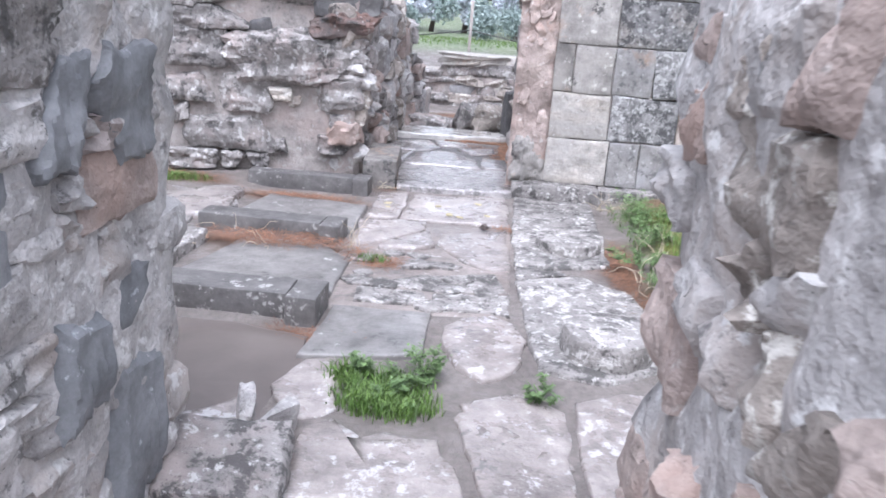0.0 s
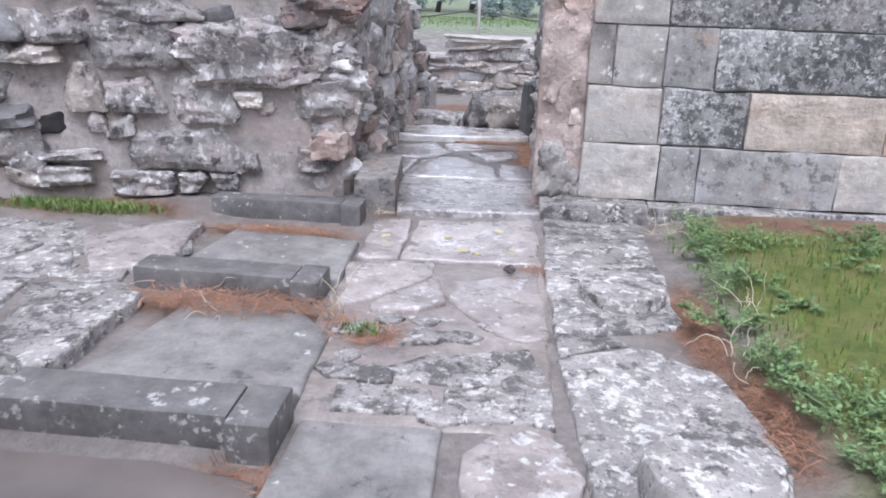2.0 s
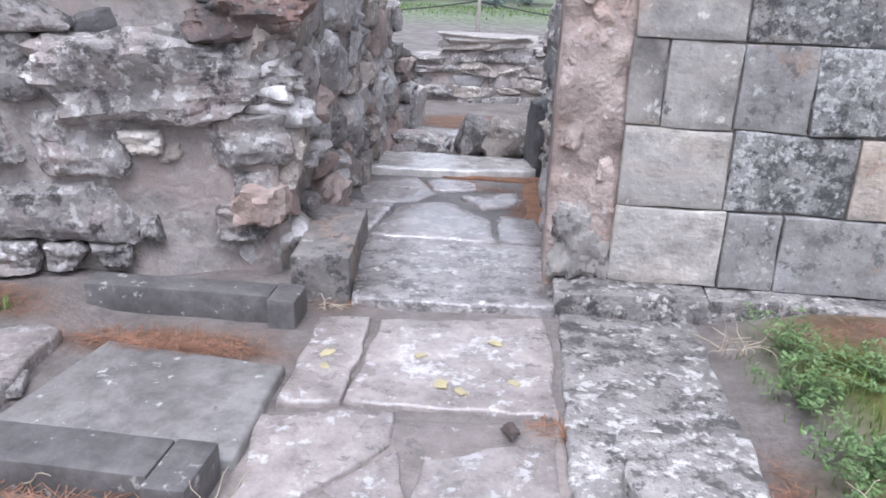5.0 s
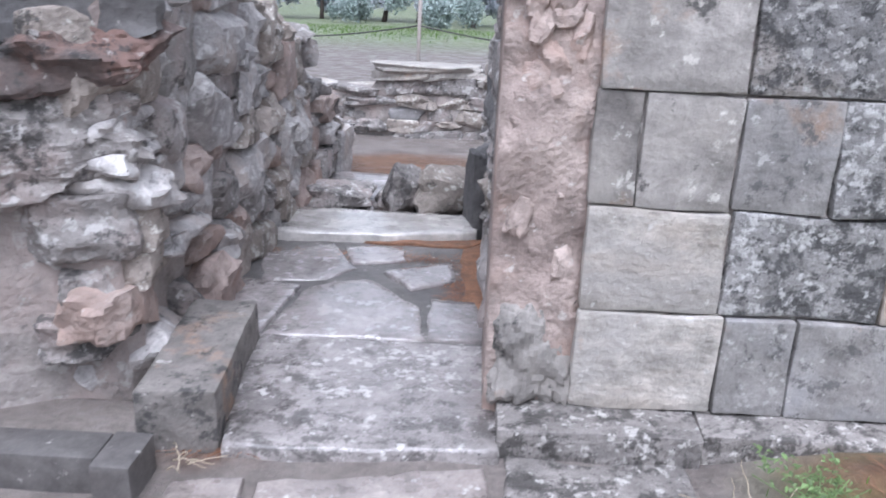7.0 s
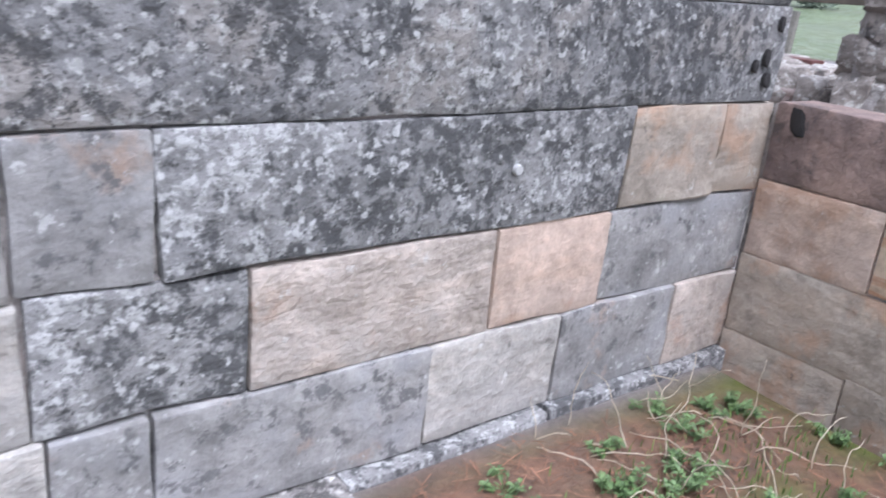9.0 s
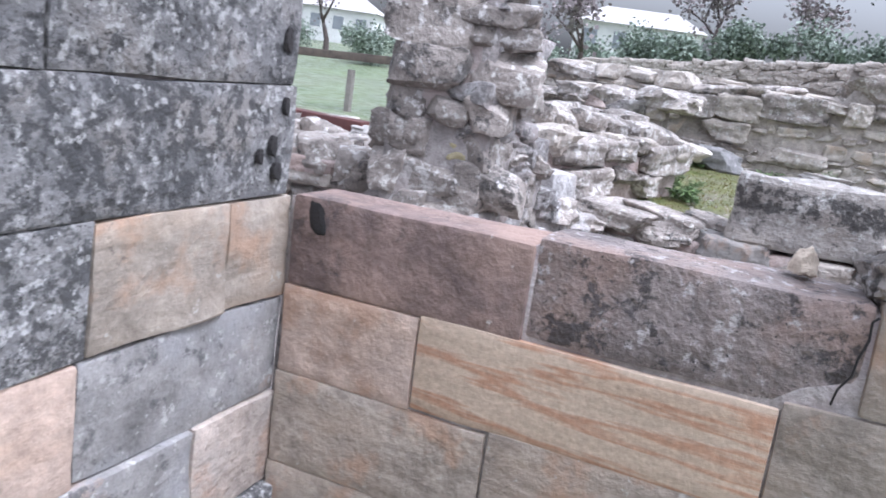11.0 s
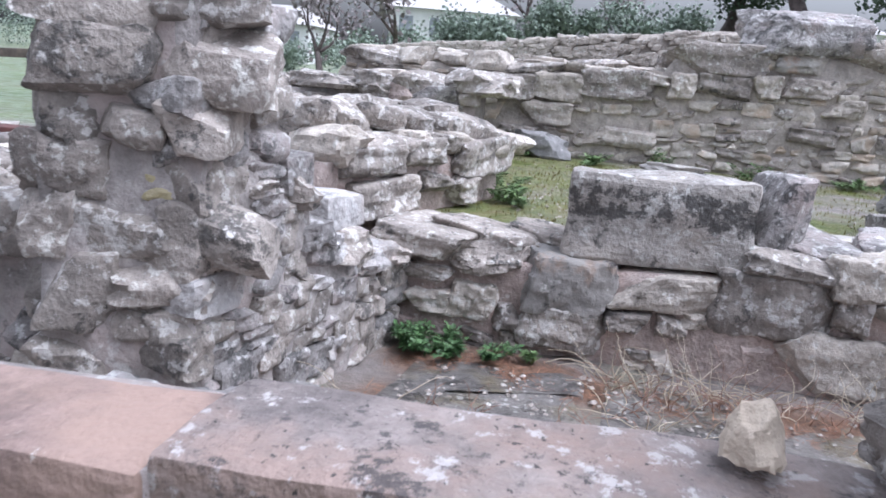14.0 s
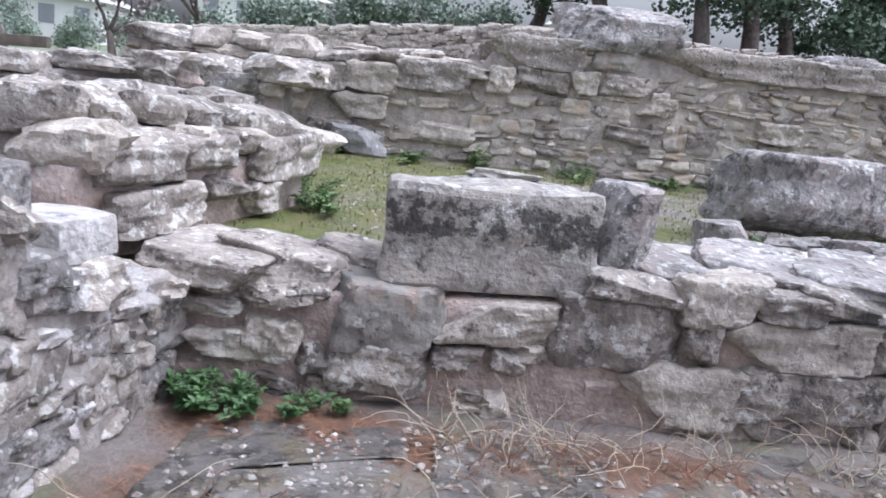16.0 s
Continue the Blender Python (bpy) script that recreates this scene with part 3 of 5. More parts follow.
def ground_z(x, y):
    west = lerp_table(y, NORTH)
    if -2.8 < x < 4.0 and y < 6.8:
        west += 0.085 * smooth01(x, 1.35, 1.9) + 0.045 * smooth01(-x, 1.0, 1.3) - 0.035 * smooth01(-x, 0.0, 0.1) * smooth01(-y, -3.95, -3.85)
    e = lerp_table(x, EAST)
    en = lerp_table(x, EAST_NORTH)
    k = smooth01(y, 7.2, 9.5 + max(0, x - 7) * 0.35)
    east = e + (en - e) * k
    east += smooth01(y, 20, 80) * (lerp_table(y, NORTH) - 0.0) * smooth01(-x, -60, 0)
    s = smooth01(x, 3.9, 4.45) if y < 8 else smooth01(x, 1.5, 6.0)
    z = west + (east - west) * s
    q = Vector((x, y, 0))
    return z + noise.noise(q * 1.7) * 0.012 + noise.noise(q * 5.1) * 0.006


def axis(lo, hi, step, out):
    vals = list(np.arange(lo, hi, step))
    grow = step
    a, b = lo, hi
    while b < out:
        grow *= 1.22
        b += grow
        vals.append(b)
    grow = step
    while a > -out:
        grow *= 1.22
        a -= grow
        vals.insert(0, a)
    return vals


def in_poly(x, y, poly):
    inside = False
    n = len(poly)
    for i in range(n):
        (x1, y1), (x2, y2) = poly[i], poly[i - 1]
        if (y1 > y) != (y2 > y) and x < (x2 - x1) * (y - y1) / (y2 - y1) + x1:
            inside = not inside
    return inside


NEEDLE_SPOTS = ((-0.6, 4.98, 0.5, 0.14), (0.05, 4.85, 0.2, 0.14), (-0.1, 3.85, 0.35, 0.07), (-0.7, 6.05, 0.4, 0.12), (-1.9, 6.2, 0.6, 0.15), (1.4, 5.1, 0.1, 0.5), (1.5, 4.4, 0.1, 0.35),
                (0.64, 7.9, 0.12, 0.5), (0.1, 8.36, 0.6, 0.08), (0.0, 11.3, 0.9, 0.7), (0.05, 9.2, 0.1, 0.3), (3.3, 6.3, 0.6, 0.25), (2.5, 6.5, 0.8, 0.16), (3.6, 5.7, 0.3, 0.4), (6.9, 5.9, 0.25, 0.5), (6.0, 6.25, 0.5, 0.3), (5.6, 5.4, 0.4, 0.5), (6.8, 5.0, 0.2, 1.2), (-0.15, 6.6, 0.15, 0.1), (0.72, 5.7, 0.1, 0.05))


def build_ground():
    xs, ys = axis(-3.0, 13.5, 0.13, 2500), axis(2.0, 14.0, 0.13, 2500)
    verts = [(x, y, ground_z(x, y)) for y in ys for x in xs]
    nx = len(xs)
    faces = [(j * nx + i, j * nx + i + 1, (j + 1) * nx + i + 1, (j + 1) * nx + i) for j in range(len(ys) - 1) for i in range(nx - 1)]
    me = mesh_of("ground", verts, faces, ground_mat, True)
    col = me.color_attributes.new("cover", "FLOAT_COLOR", "POINT")
    for i, (x, y, z) in enumerate(verts):
        nz = noise.noise(Vector((x * 2.2, y * 2.2, 3.0))) * 0.35
        moss = rust = meadow = 0.0
        if 1.4 < x < 4.0 and 3.0 < y < 6.6:
            moss = smooth01(x + nz * 0.5, 1.45, 1.75)
        if 7.4 < x < 12.3 and -6 < y < 7.5:
            moss = smooth01(nz + (0.25 if y > 4.9 else 0.06), -0.15, 0.2)
        if 4.2 < x < 7.2 and y < 6.8:
            moss = smooth01(nz, 0.0, 0.25) * 0.6
        if x > 7:
            moss *= 0.85 + nz
        for cx, cy, rx, ry in NEEDLE_SPOTS:
            d = math.hypot((x - cx) / rx, (y - cy) / ry) + nz
            rust = max(rust, 1 - smooth01(d, 0.7, 1.3))
        far = max(smooth01(y, 27, 38), smooth01(x, 13, 15) * smooth01(y, 5, 9), smooth01(x, 24, 30), smooth01(-x, 6, 10) * smooth01(y, 12, 18))
        meadow = far * (0.75 + nz)
        col.data[i].color = (moss, rust, min(1, max(0, meadow)), 1)
    return thing("ground", me, Matrix.Identity(4), "damp bare soil with moss, needle litter and green meadow beyond", "ground", kind="structure")


build_ground()


# ---- ashlar facade of the entrance ----
FACE = 6.77


def ashlar_wall():
    wall = thing("wall_facade", core_mesh(2.95, 0.5, lambda x: 1.72, mortar_mat, 0.3, 0.006), frame_of((0.99, FACE + 0.03, 0.1), (1, 0, 0), (0, -1, 0)),
                 "ashlar wall of grey lichened and pale replaced blocks", "wall", kind="structure")
    rows = (
        (0.105, 0.443, ((0.98, 1.44, pale_mat), (1.44, 1.675, grey_mat), (1.675, 2.49, grey_mat), (2.49, 3.03, pale_mat), (3.03, 3.64, grey_mat), (3.64, 4.05, peach_mat))),
        (0.45, 0.783, ((0.98, 1.42, pale_mat), (1.42, 1.92, lichen_mat), (1.92, 2.71, peach_mat), (2.71, 3.21, salmon_mat), (3.21, 4.05, grey_mat))),
        (0.79, 1.133, ((0.98, 1.12, stained_mat), (1.12, 1.41, stained_mat), (1.41, 1.70, grey_mat), (1.70, 3.24, lichen_mat), (3.24, 3.74, buff_mat), (3.74, 4.05, buff_mat))),
        (1.14, 1.475, ((0.98, 1.41, stained_mat), (1.41, 2.80, lichen_dark), (2.80, 4.02, lichen_dark))),
        (1.482, 1.83, ((0.98, 1.22, stained_mat), (1.22, 2.2, lichen_dark), (2.2, 3.1, lichen_dark), (3.1, 4.0, lichen_dark))),
    )
    rng = random.Random(3)
    k = 0
    for z0, z1, blocks in rows:
        for a, b, mat in blocks:
            k += 1
            me = ashlar_block(b - a - 0.006, 0.3, z1 - z0 + 0.001, k, mat, 0.011 if mat in (grey_mat, pale_mat, peach_mat) else 0.013, 0.009)
            part("block", me, wall, frame_of((a + 0.003, FACE + rng.uniform(-0.004, 0.004) - (0.012 if z0 < 0.2 else 0.0), z0), (1, 0, 0), (0, -1, 0)))
    for i, (a, b) in enumerate(((0.74, 1.4), (1.4, 2.2), (2.2, 3.0), (3.0, 3.72), (3.72, 4.05))):
        me = ashlar_block(b - a - 0.01, 0.4, 0.15, 30 + i, rough_pave if i < 2 else lichen_mat, 0.014)
        part("plinth_stone", me, wall, frame_of((a, FACE - (0.16, 0.13, 0.08, 0.06, 0.06)[i] + rng.uniform(-0.015, 0.015), -0.05), (1, 0, 0), (0, -1, 0)), "pitted lichened plinth stone")
    for cx, cz, r in ((2.74, 0.97, 0.018),):
        bm = bmesh.new()
        bmesh.ops.create_cone(bm, cap_ends=True, segments=12, radius1=r, radius2=r * 0.8, depth=0.012)
        part("lichen_spot", finish("lichen_spot", bm, lichen_spot_mat), wall, pose(cx, FACE - 0.012, cz, 90), "white lichen crust")
    # Flat black blobs paint the shade of weathered pits; nothing is cut.
    for cx, cz, rx, rz in ((3.93, 1.62, 0.02, 0.04), (3.9, 1.3, 0.02, 0.035), (3.93, 1.22, 0.025, 0.03), (3.84, 1.27, 0.015, 0.025), (3.95, 1.42, 0.015, 0.03)):
        part("drill_hole", rock(recess_shade_mat, 1), wall, pose(cx, FACE - 0.004, cz) @ Matrix.Diagonal((rx * 1.6, 0.014, rz * 1.6, 1)), "flat black blob standing for a shaded weathered pit")
    return wall


ashlar_wall()


# ---- the eroded jamb beside the doorway ----
def jamb_pillar():
    m = frame_of((0.70, FACE + 0.05, -0.06), (1, 0, 0), (0, -1, 0))
    jamb = thing("jamb_pillar", core_mesh(0.29, 0.5, lambda x: 1.9, plaster_mat, 0.03, 0.034, 5), m, "eroded pinkish conglomerate door jamb with worn surface", "door jamb")
    rng = random.Random(5)
    for _ in range(26):
        part("stone", rock(plaster_mat, rng.randrange(9)), jamb, m @ Matrix.Translation((rng.uniform(0.04, 0.25), -0.02, rng.uniform(0.5, 1.85))) @ pose(0, 0, 0, rng.uniform(-9, 9), rng.uniform(-20, 20), 0) @ Matrix.Diagonal((rng.uniform(0.05, 0.12), 0.08, rng.uniform(0.04, 0.12), 1)))
    part("base_stone", rock(stained_mat, 6, False, True), jamb, m @ Matrix.Translation((0.16, -0.07, 0.33)) @ Matrix.Diagonal((0.24, 0.22, 0.32, 1)), "rounded grey lichened base stone")
    # corridor side behind the jamb
    m2 = frame_of((0.77, FACE + 0.45, -0.03), (0, 1, 0), (-1, 0, 0))
    side = thing("wall_corridor_east", core_mesh(3.3, 0.5, lambda x: 1.6 - 0.2 * x, mortar_mat, 0.15, 0.02, 8), m2, "rough rubble passage wall of weathered limestone", "wall", kind="structure")
    rubble(side, m2, 3.3, lambda x: 1.6 - 0.2 * x, random.Random(17), 0.2, (0.16, 0.4), proud=0.05)
    part("stone", rock(rubble_dark, 2, True), side, pose(0.68, 8.95, 0.25, 4, 0, 10) @ Matrix.Diagonal((0.14, 0.26, 0.5, 1)), "upright brownish slab")


jamb_pillar()


# ---- rubble wall and passage west of the doorway ----
def west_walls():
    u = Vector((-0.946, -0.325, 0))
    n = Vector((0.325, -0.946, 0))
    m = frame_of((-0.47, 6.87, -0.02), u, n)
    wall = thing("wall_northwest", core_mesh(3.2, 0.55, lambda x: 1.75 - 0.05 * x, mortar_mat, 0.1, 0.03, 2), m,
                 "rubble wall of lichened limestone bedded in beige mortar", "wall", kind="structure")
    rng = random.Random(11)
    big = ((0.45, 0.89, 0.86, 0.34), (0.14, 1.17, 0.48, 0.19), (1.24, 0.67, 0.29, 0.22), (0.89, 0.61, 0.35, 0.23), (0.62, 0.62, 0.16, 0.09), (0.18, 0.62, 0.32, 0.2),
           (0.94, 0.35, 0.6, 0.27), (1.35, 0.44, 0.14, 0.2), (0.6, 0.24, 0.09, 0.11), (0.16, 0.24, 0.29, 0.13), (1.25, 0.12, 0.3, 0.13), (0.95, 0.13, 0.16, 0.11),
           (1.29, 0.93, 0.49, 0.24), (1.16, 1.15, 0.54, 0.16), (1.64, 0.28, 0.3, 0.09), (1.68, 0.16, 0.25, 0.12), (0.79, 0.13, 0.15, 0.1), (0.12, 0.43, 0.19, 0.15))
    for i, (a, z, w, h) in enumerate(big):
        mat = reddish_mat if i == 1 else pale_mat if i == 4 else rubble_mat
        lay(wall, m, a, z + 0.02, w * 1.04, h * 1.04, 0.34, mat, rng, 0.1 if i < 2 else 0.05, i > 1, 3, fine=True)
    avoid = big + ((1.74, 0.5, 0.2, 0.2),)
    rubble(wall, m, 3.2, lambda x: 1.2 if x < 1.5 else 1.75 - 0.05 * x, rng, 0.17, (0.12, 0.3), avoid=avoid, skip=0.72, proud=0.03)
    rubble(wall, m, 3.2, lambda x: 1.2, rng, 0.2, (0.15, 0.4), avoid=avoid, skip=0.15, proud=0.07, u0=1.45)
    rubble(wall, m, 3.2, lambda x: 1.75 - 0.05 * x, rng, 0.22, (0.25, 0.55), skip=0.05, proud=0.08, z0=1.26)
    # No real cavity: a near-black stone paints the shade of one.
    part("hollow", rock(recess_shade_mat, 4), wall, m @ Matrix.Translation((1.74, -0.03, 0.5)) @ pose(0, 0, 0, 0, 8, 0) @ Matrix.Diagonal((0.15, 0.07, 0.1, 1)), "near-black stone standing for a shaded hollow between the stones")
    # passage side
    m2 = frame_of((-0.5, 6.8, -0.02), (0, 1, 0), (1, 0, 0))

    def top(x):
        return lerp_table(x, ((0, 1.75), (1.2, 1.5), (1.5, 1.25), (2.7, 1.1), (3.0, 0.8), (3.8, 0.35), (4.2, 0.25)))
    side = thing("wall_corridor_west", core_mesh(4.2, 0.45, top, mortar_mat, 0.12, 0.03, 6), m2, "rough rubble passage wall with protruding limestone", "wall", kind="structure")
    rubble(side, m2, 4.2, top, random.Random(23), 0.19, (0.13, 0.36), ((jamb_mat, 5), (rubble_mat, 2), (rubble_warm, 3), (plaster_mat, 2)), 0.07, skip=0.04)
    top_stones(side, m2, 4.2, top, 0.45, random.Random(24), [rubble_mat, rubble_warm])
    # end of the passage
    m3 = frame_of((-2.2, 13.2, -0.3), (1, 0, 0), (0, -1, 0))

    def top3(x):
        return 0.44 if x < 1.0 else 0.6 if x < 1.7 else 0.78
    end = thing("wall_north_end", core_mesh(4.2, 0.5, top3, mortar_mat, 0.15, 0.02, 9), m3, "low ruined wall of stacked grey limestone", "wall", kind="structure")
    rubble(end, m3, 4.2, top3, random.Random(29), 0.14, (0.2, 0.55), proud=0.05, skip=0.05)
    top_stones(end, m3, 4.2, lambda x: top3(x) - 0.02, 0.5, random.Random(30), [rubble_mat, pale_mat], (0.35, 0.6), 0.1)
    part("cap_slab", rock(pale_mat, 2, True), end, pose(0.08, 13.35, 0.54, 0, 1, 0) @ Matrix.Diagonal((1.1, 0.5, 0.09, 1)), "pale flat capping slab")


west_walls()


# ---- the doorway from which the walk starts ----
def start_jambs():
    for name, p, u, n, ln, end_y, seed in (("wall_start_west", (-0.2, 1.3, -0.06), (0, 1, 0), (1, 0, 0), 1.5, 2.78, 31),
                                          ("wall_start_east", (0.99, 2.0, -0.06), (0, -1, 0), (-1, 0, 0), 1.1, 2.0, 37)):
        m = frame_of(p, u, n)
        rng = random.Random(seed)
        wall = thing(name, core_mesh(ln, 2.4, lambda x: 1.6, jamb_mat, 0.04, 0.03, seed), m, "thick rubble doorway wall of grey fieldstone and pinkish mortar", "wall", kind="structure")
        rubble(wall, m, ln - 0.1, lambda x: 1.6, rng, 0.15 if n[0] > 0 else 0.1, (0.1, 0.28) if n[0] > 0 else (0.07, 0.18), ((jamb_mat, 8), (slate_mat, 1), (plaster_mat, 1), (rubble_mat, 1)) if n[0] > 0 else ((jamb_mat, 6), (plaster_mat, 5), (rubble_warm, 4)), 0.012, skip=0.2 if n[0] > 0 else 0.4, gap=0.0, blocky=0.9)
        s = 1 if n[0] > 0 else -1
        m2 = frame_of((p[0], end_y, -0.06), (-s, 0, 0), (0, 1, 0))
        rubble(wall, m2, 2.4, lambda x: 1.58, rng, 0.1, (0.1, 0.2), ((jamb_mat, 6), (pale_mat, 2)), 0.02, skip=0.05, gap=0.0, u0=0.12, blocky=0.9)
        slates = ((1.22, 1.18, 0.26, 0.24), (1.0, 1.18, 0.2, 0.22), (1.18, 0.4, 0.28, 0.5), (0.97, 0.64, 0.2, 0.27)) if s > 0 else ()
        for a, z, w, h in slates:
            lay(wall, m, a, z, w, h, 0.24, slate_mat, rng, 0.03, True, 1, fine=True)
    foot = rock(rubble_mat, 5, True)
    thing("foundation_stone", foot, pose(-0.03, 2.72, 0.0, 3, 2, 10) @ Matrix.Diagonal((0.34, 0.34, 0.19, 1)), "squared grey foundation stone at the foot of the doorway", "stone")

    for x, y, h, a in ((-0.07, 3.05, 0.12, 20), (0.04, 3.02, 0.1, -35)):
        thing("upright_stone", rock(jamb_mat, 4, True), pose(x, y, h * 0.4, 0, 6, a) @ Matrix.Diagonal((0.05, 0.13, h, 1)), "thin grey stone standing upright in the mud", "stone", "upright stones")


start_jambs()


# ---- concrete steps ----
def step_bar(x0, x1, y0, depth, top, end_w, turn, label):
    bm_h = top + 0.08
    m = pose(x0, y0, -0.08, 0, 0, turn)
    ob = thing("step", ashlar_block(x1 - x0 - end_w, depth, bm_h, x0 * 9, concrete_mat, 0.003), m @ Matrix.Rotation(math.pi, 4, "Z") @ Matrix.Translation((-(x1 - x0 - end_w), 0, 0)),
               label, "step", "concrete steps")
    part("end_block", ashlar_block(end_w - 0.006, depth + 0.05, bm_h + 0.006, x1 * 7, concrete_mat, 0.004), ob, m @ Matrix.Translation((x1 - x0 - end_w + 0.006, -0.05, 0)) @ Matrix.Rotation(math.pi, 4, "Z") @ Matrix.Translation((-end_w + 0.006, 0, 0)))
    return ob


step_bar(-0.98, -0.06, 3.98, 0.2, 0.1, 0.15, 0, "long dark grey concrete step edge above the muddy basin")
step_bar(-1.09, -0.22, 5.15, 0.18, 0.09, 0.13, -1, "long dark grey concrete step edge with needle litter")
step_bar(-1.18, -0.28, 6.3, 0.14, 0.1, 0.12, 1, "weathered concrete step edge below the rubble wall")
thing("kerb_block", ashlar_block(0.25, 0.76, 0.26, 77, kerb_mat, 0.012), frame_of((-0.12, 6.54, -0.06), (-0.995, -0.1, 0), (0.1, -0.995, 0)), "long grey kerb block beside the landing", "kerb")


# ---- paving ----
def paving(label, pieces, z, mat, thick=0.11, rough=0.008, group="paving stones", grow=1.02):
    for i, pts in enumerate(pieces):
        c = sum((Vector(p) for p in pts), Vector((0, 0))) / len(pts)
        local = [((p[0] - c.x) * grow, (p[1] - c.y) * grow) for p in pts]
        dz = ((i * 37) % 11 - 5) * 0.0012
        thing("paving_stone", slab_mesh(local, thick, mat, c.x * 3 + c.y, rough), Matrix.Translation((c.x, c.y, z + dz)), label, "paving", group, "structure")


paving("smooth wet pale paving slab with orange lichen", [((0.05, 5.75), (0.75, 5.78), (0.71, 6.53), (0.05, 6.38)), ((-0.17, 5.68), (0.03, 5.73), (0.0, 6.39), (-0.2, 6.36))], 0.01, pave_mat)
paving("wet dark paving slab of the landing", [((-0.1, 6.52), (0.75, 6.57), (0.75, 7.33), (-0.22, 7.32))], 0.045, slab_mat, 0.14)
paving("shiny wet flagstone in the passage", [((-0.42, 8.3), (-0.12, 8.5), (0.05, 8.14), (-0.06, 7.98), (-0.34, 7.95)), ((-0.03, 8.46), (0.26, 8.52), (0.29, 8.3), (0.05, 8.22)), ((0.22, 8.1), (0.54, 8.26), (0.56, 8.02), (0.37, 7.9)),
       ((-0.16, 7.36), (-0.1, 7.85), (0.15, 7.98), (0.4, 7.68), (0.44, 7.36)), ((0.47, 7.74), (0.66, 7.74), (0.72, 7.52), (0.72, 7.37), (0.48, 7.36)), ((-0.46, 7.4), (-0.22, 7.38), (-0.16, 7.85), (-0.44, 7.9))], 0.05, wet_mat, 0.14, grow=1.1)
paving("dark wet silt between the passage flagstones", [((-0.47, 7.33), (0.74, 7.33), (0.74, 8.7), (-0.47, 8.6))], 0.04, concrete_mat, 0.1, 0.006)
paving("rust-brown needle soil packed along the passage wall", [((0.62, 7.5), (0.75, 7.4), (0.76, 8.68), (0.59, 8.55)), ((0.05, 8.57), (0.6, 8.56), (0.74, 8.71), (0.2, 8.61))], 0.048, litter_mat, 0.05, 0.008)
paving("pale worn threshold slab", [((-0.46, 8.55), (0.2, 8.6), (0.66, 8.72), (0.68, 9.06), (-0.42, 9.06))], 0.095, threshold_mat, 0.16)
paving("pinkish grey cement bed between the flagstones", [((-0.14, 4.18), (0.78, 4.2), (0.765, 5.73), (-0.2, 5.64), (-0.2, 5.2))], -0.002, bed_mat, 0.06, 0.004)
paving("irregular pale flagstone set in cement", [((-0.2, 5.62), (0.21, 5.69), (0.22, 5.53), (0.1, 5.32), (-0.02, 5.16), (-0.13, 5.1)), ((0.0, 5.1), (0.14, 5.33), (0.26, 5.47), (0.32, 5.19), (0.2, 5.08), (0.01, 5.05))], 0.012, pave_mat, 0.05)
paving("large grey flagstone with a broken edge", [((0.34, 5.45), (0.74, 5.63), (0.775, 4.92), (0.69, 4.87), (0.56, 4.91), (0.42, 5.11), (0.34, 5.26))], 0.012, pave_mat, 0.05)
paving("flaking pale flagstone with black lichen", [((0.4, 4.42), (0.78, 4.5), (0.79, 4.24), (0.42, 4.23)), ((0.03, 4.4), (0.36, 4.42), (0.38, 4.26), (0.05, 4.24)), ((0.2, 4.74), (0.27, 4.88), (0.4, 4.9), (0.34, 4.8))], 0.008, rough_pave, 0.05, 0.01)
paving("thin rough remnant of a flagstone", [((0.1, 4.5), (0.3, 4.68), (0.7, 4.8), (0.77, 4.55), (0.45, 4.46))], 0.004, rough_pave, 0.04, 0.008)
paving("smooth dark grey square slab", [((-0.05, 3.62), (0.43, 3.72), (0.42, 4.17), (-0.03, 4.16))], 0.006, landing_mat)
paving("rounded pale slab beside the drain", [((0.49, 3.9), (0.5, 4.05), (0.58, 4.15), (0.71, 4.2), (0.81, 4.13), (0.86, 3.97), (0.85, 3.76), (0.77, 3.6), (0.69, 3.55), (0.58, 3.68))], 0.006, pave_mat)
paving("rough pitted limestone slab beside the drain", [((0.785, 5.72), (1.34, 5.76), (1.33, 6.6), (0.77, 6.6)), ((0.8, 4.98), (1.0, 4.98), (1.33, 5.12), (1.36, 5.74), (0.785, 5.71)),
       ((0.815, 4.74), (1.11, 4.87), (1.38, 4.72), (1.45, 4.43), (1.49, 4.08), (1.4, 3.8), (1.18, 3.64), (0.92, 3.7), (0.87, 4.2)), ((0.81, 4.96), (1.06, 4.98), (1.1, 4.9), (0.82, 4.76))], 0.006, rough_pave, 0.12, 0.014)
paving("broad worn slab near the doorway", [((0.62, 3.26), (0.67, 3.4), (0.87, 3.48), (1.0, 3.36), (1.01, 3.15), (1.03, 2.72), (0.78, 2.7), (0.66, 3.05)), ((1.04, 3.45), (1.25, 3.57), (1.43, 3.57), (1.5, 3.2), (1.4, 2.75), (1.07, 2.75), (1.05, 3.25)),
       ((-0.32, 3.05), (-0.15, 3.23), (-0.1, 3.12), (-0.09, 2.98), (-0.28, 2.88)), ((0.12, 2.7), (0.12, 3.08), (0.2, 3.16), (0.27, 3.04), (0.57, 3.09), (0.64, 2.93), (0.7, 2.7)), ((-0.06, 3.34), (0.0, 3.58), (0.1, 3.6), (0.2, 3.2), (0.06, 3.12))], 0.0, pave_mat)
paving("wet grey slab at the edge of the grass", [((1.48, 3.9), (1.6, 3.5), (2.1, 3.5), (2.0, 3.95)), ((2.15, 3.9), (2.2, 3.4), (2.9, 3.4), (2.8, 3.9))], 0.012, pave_mat)
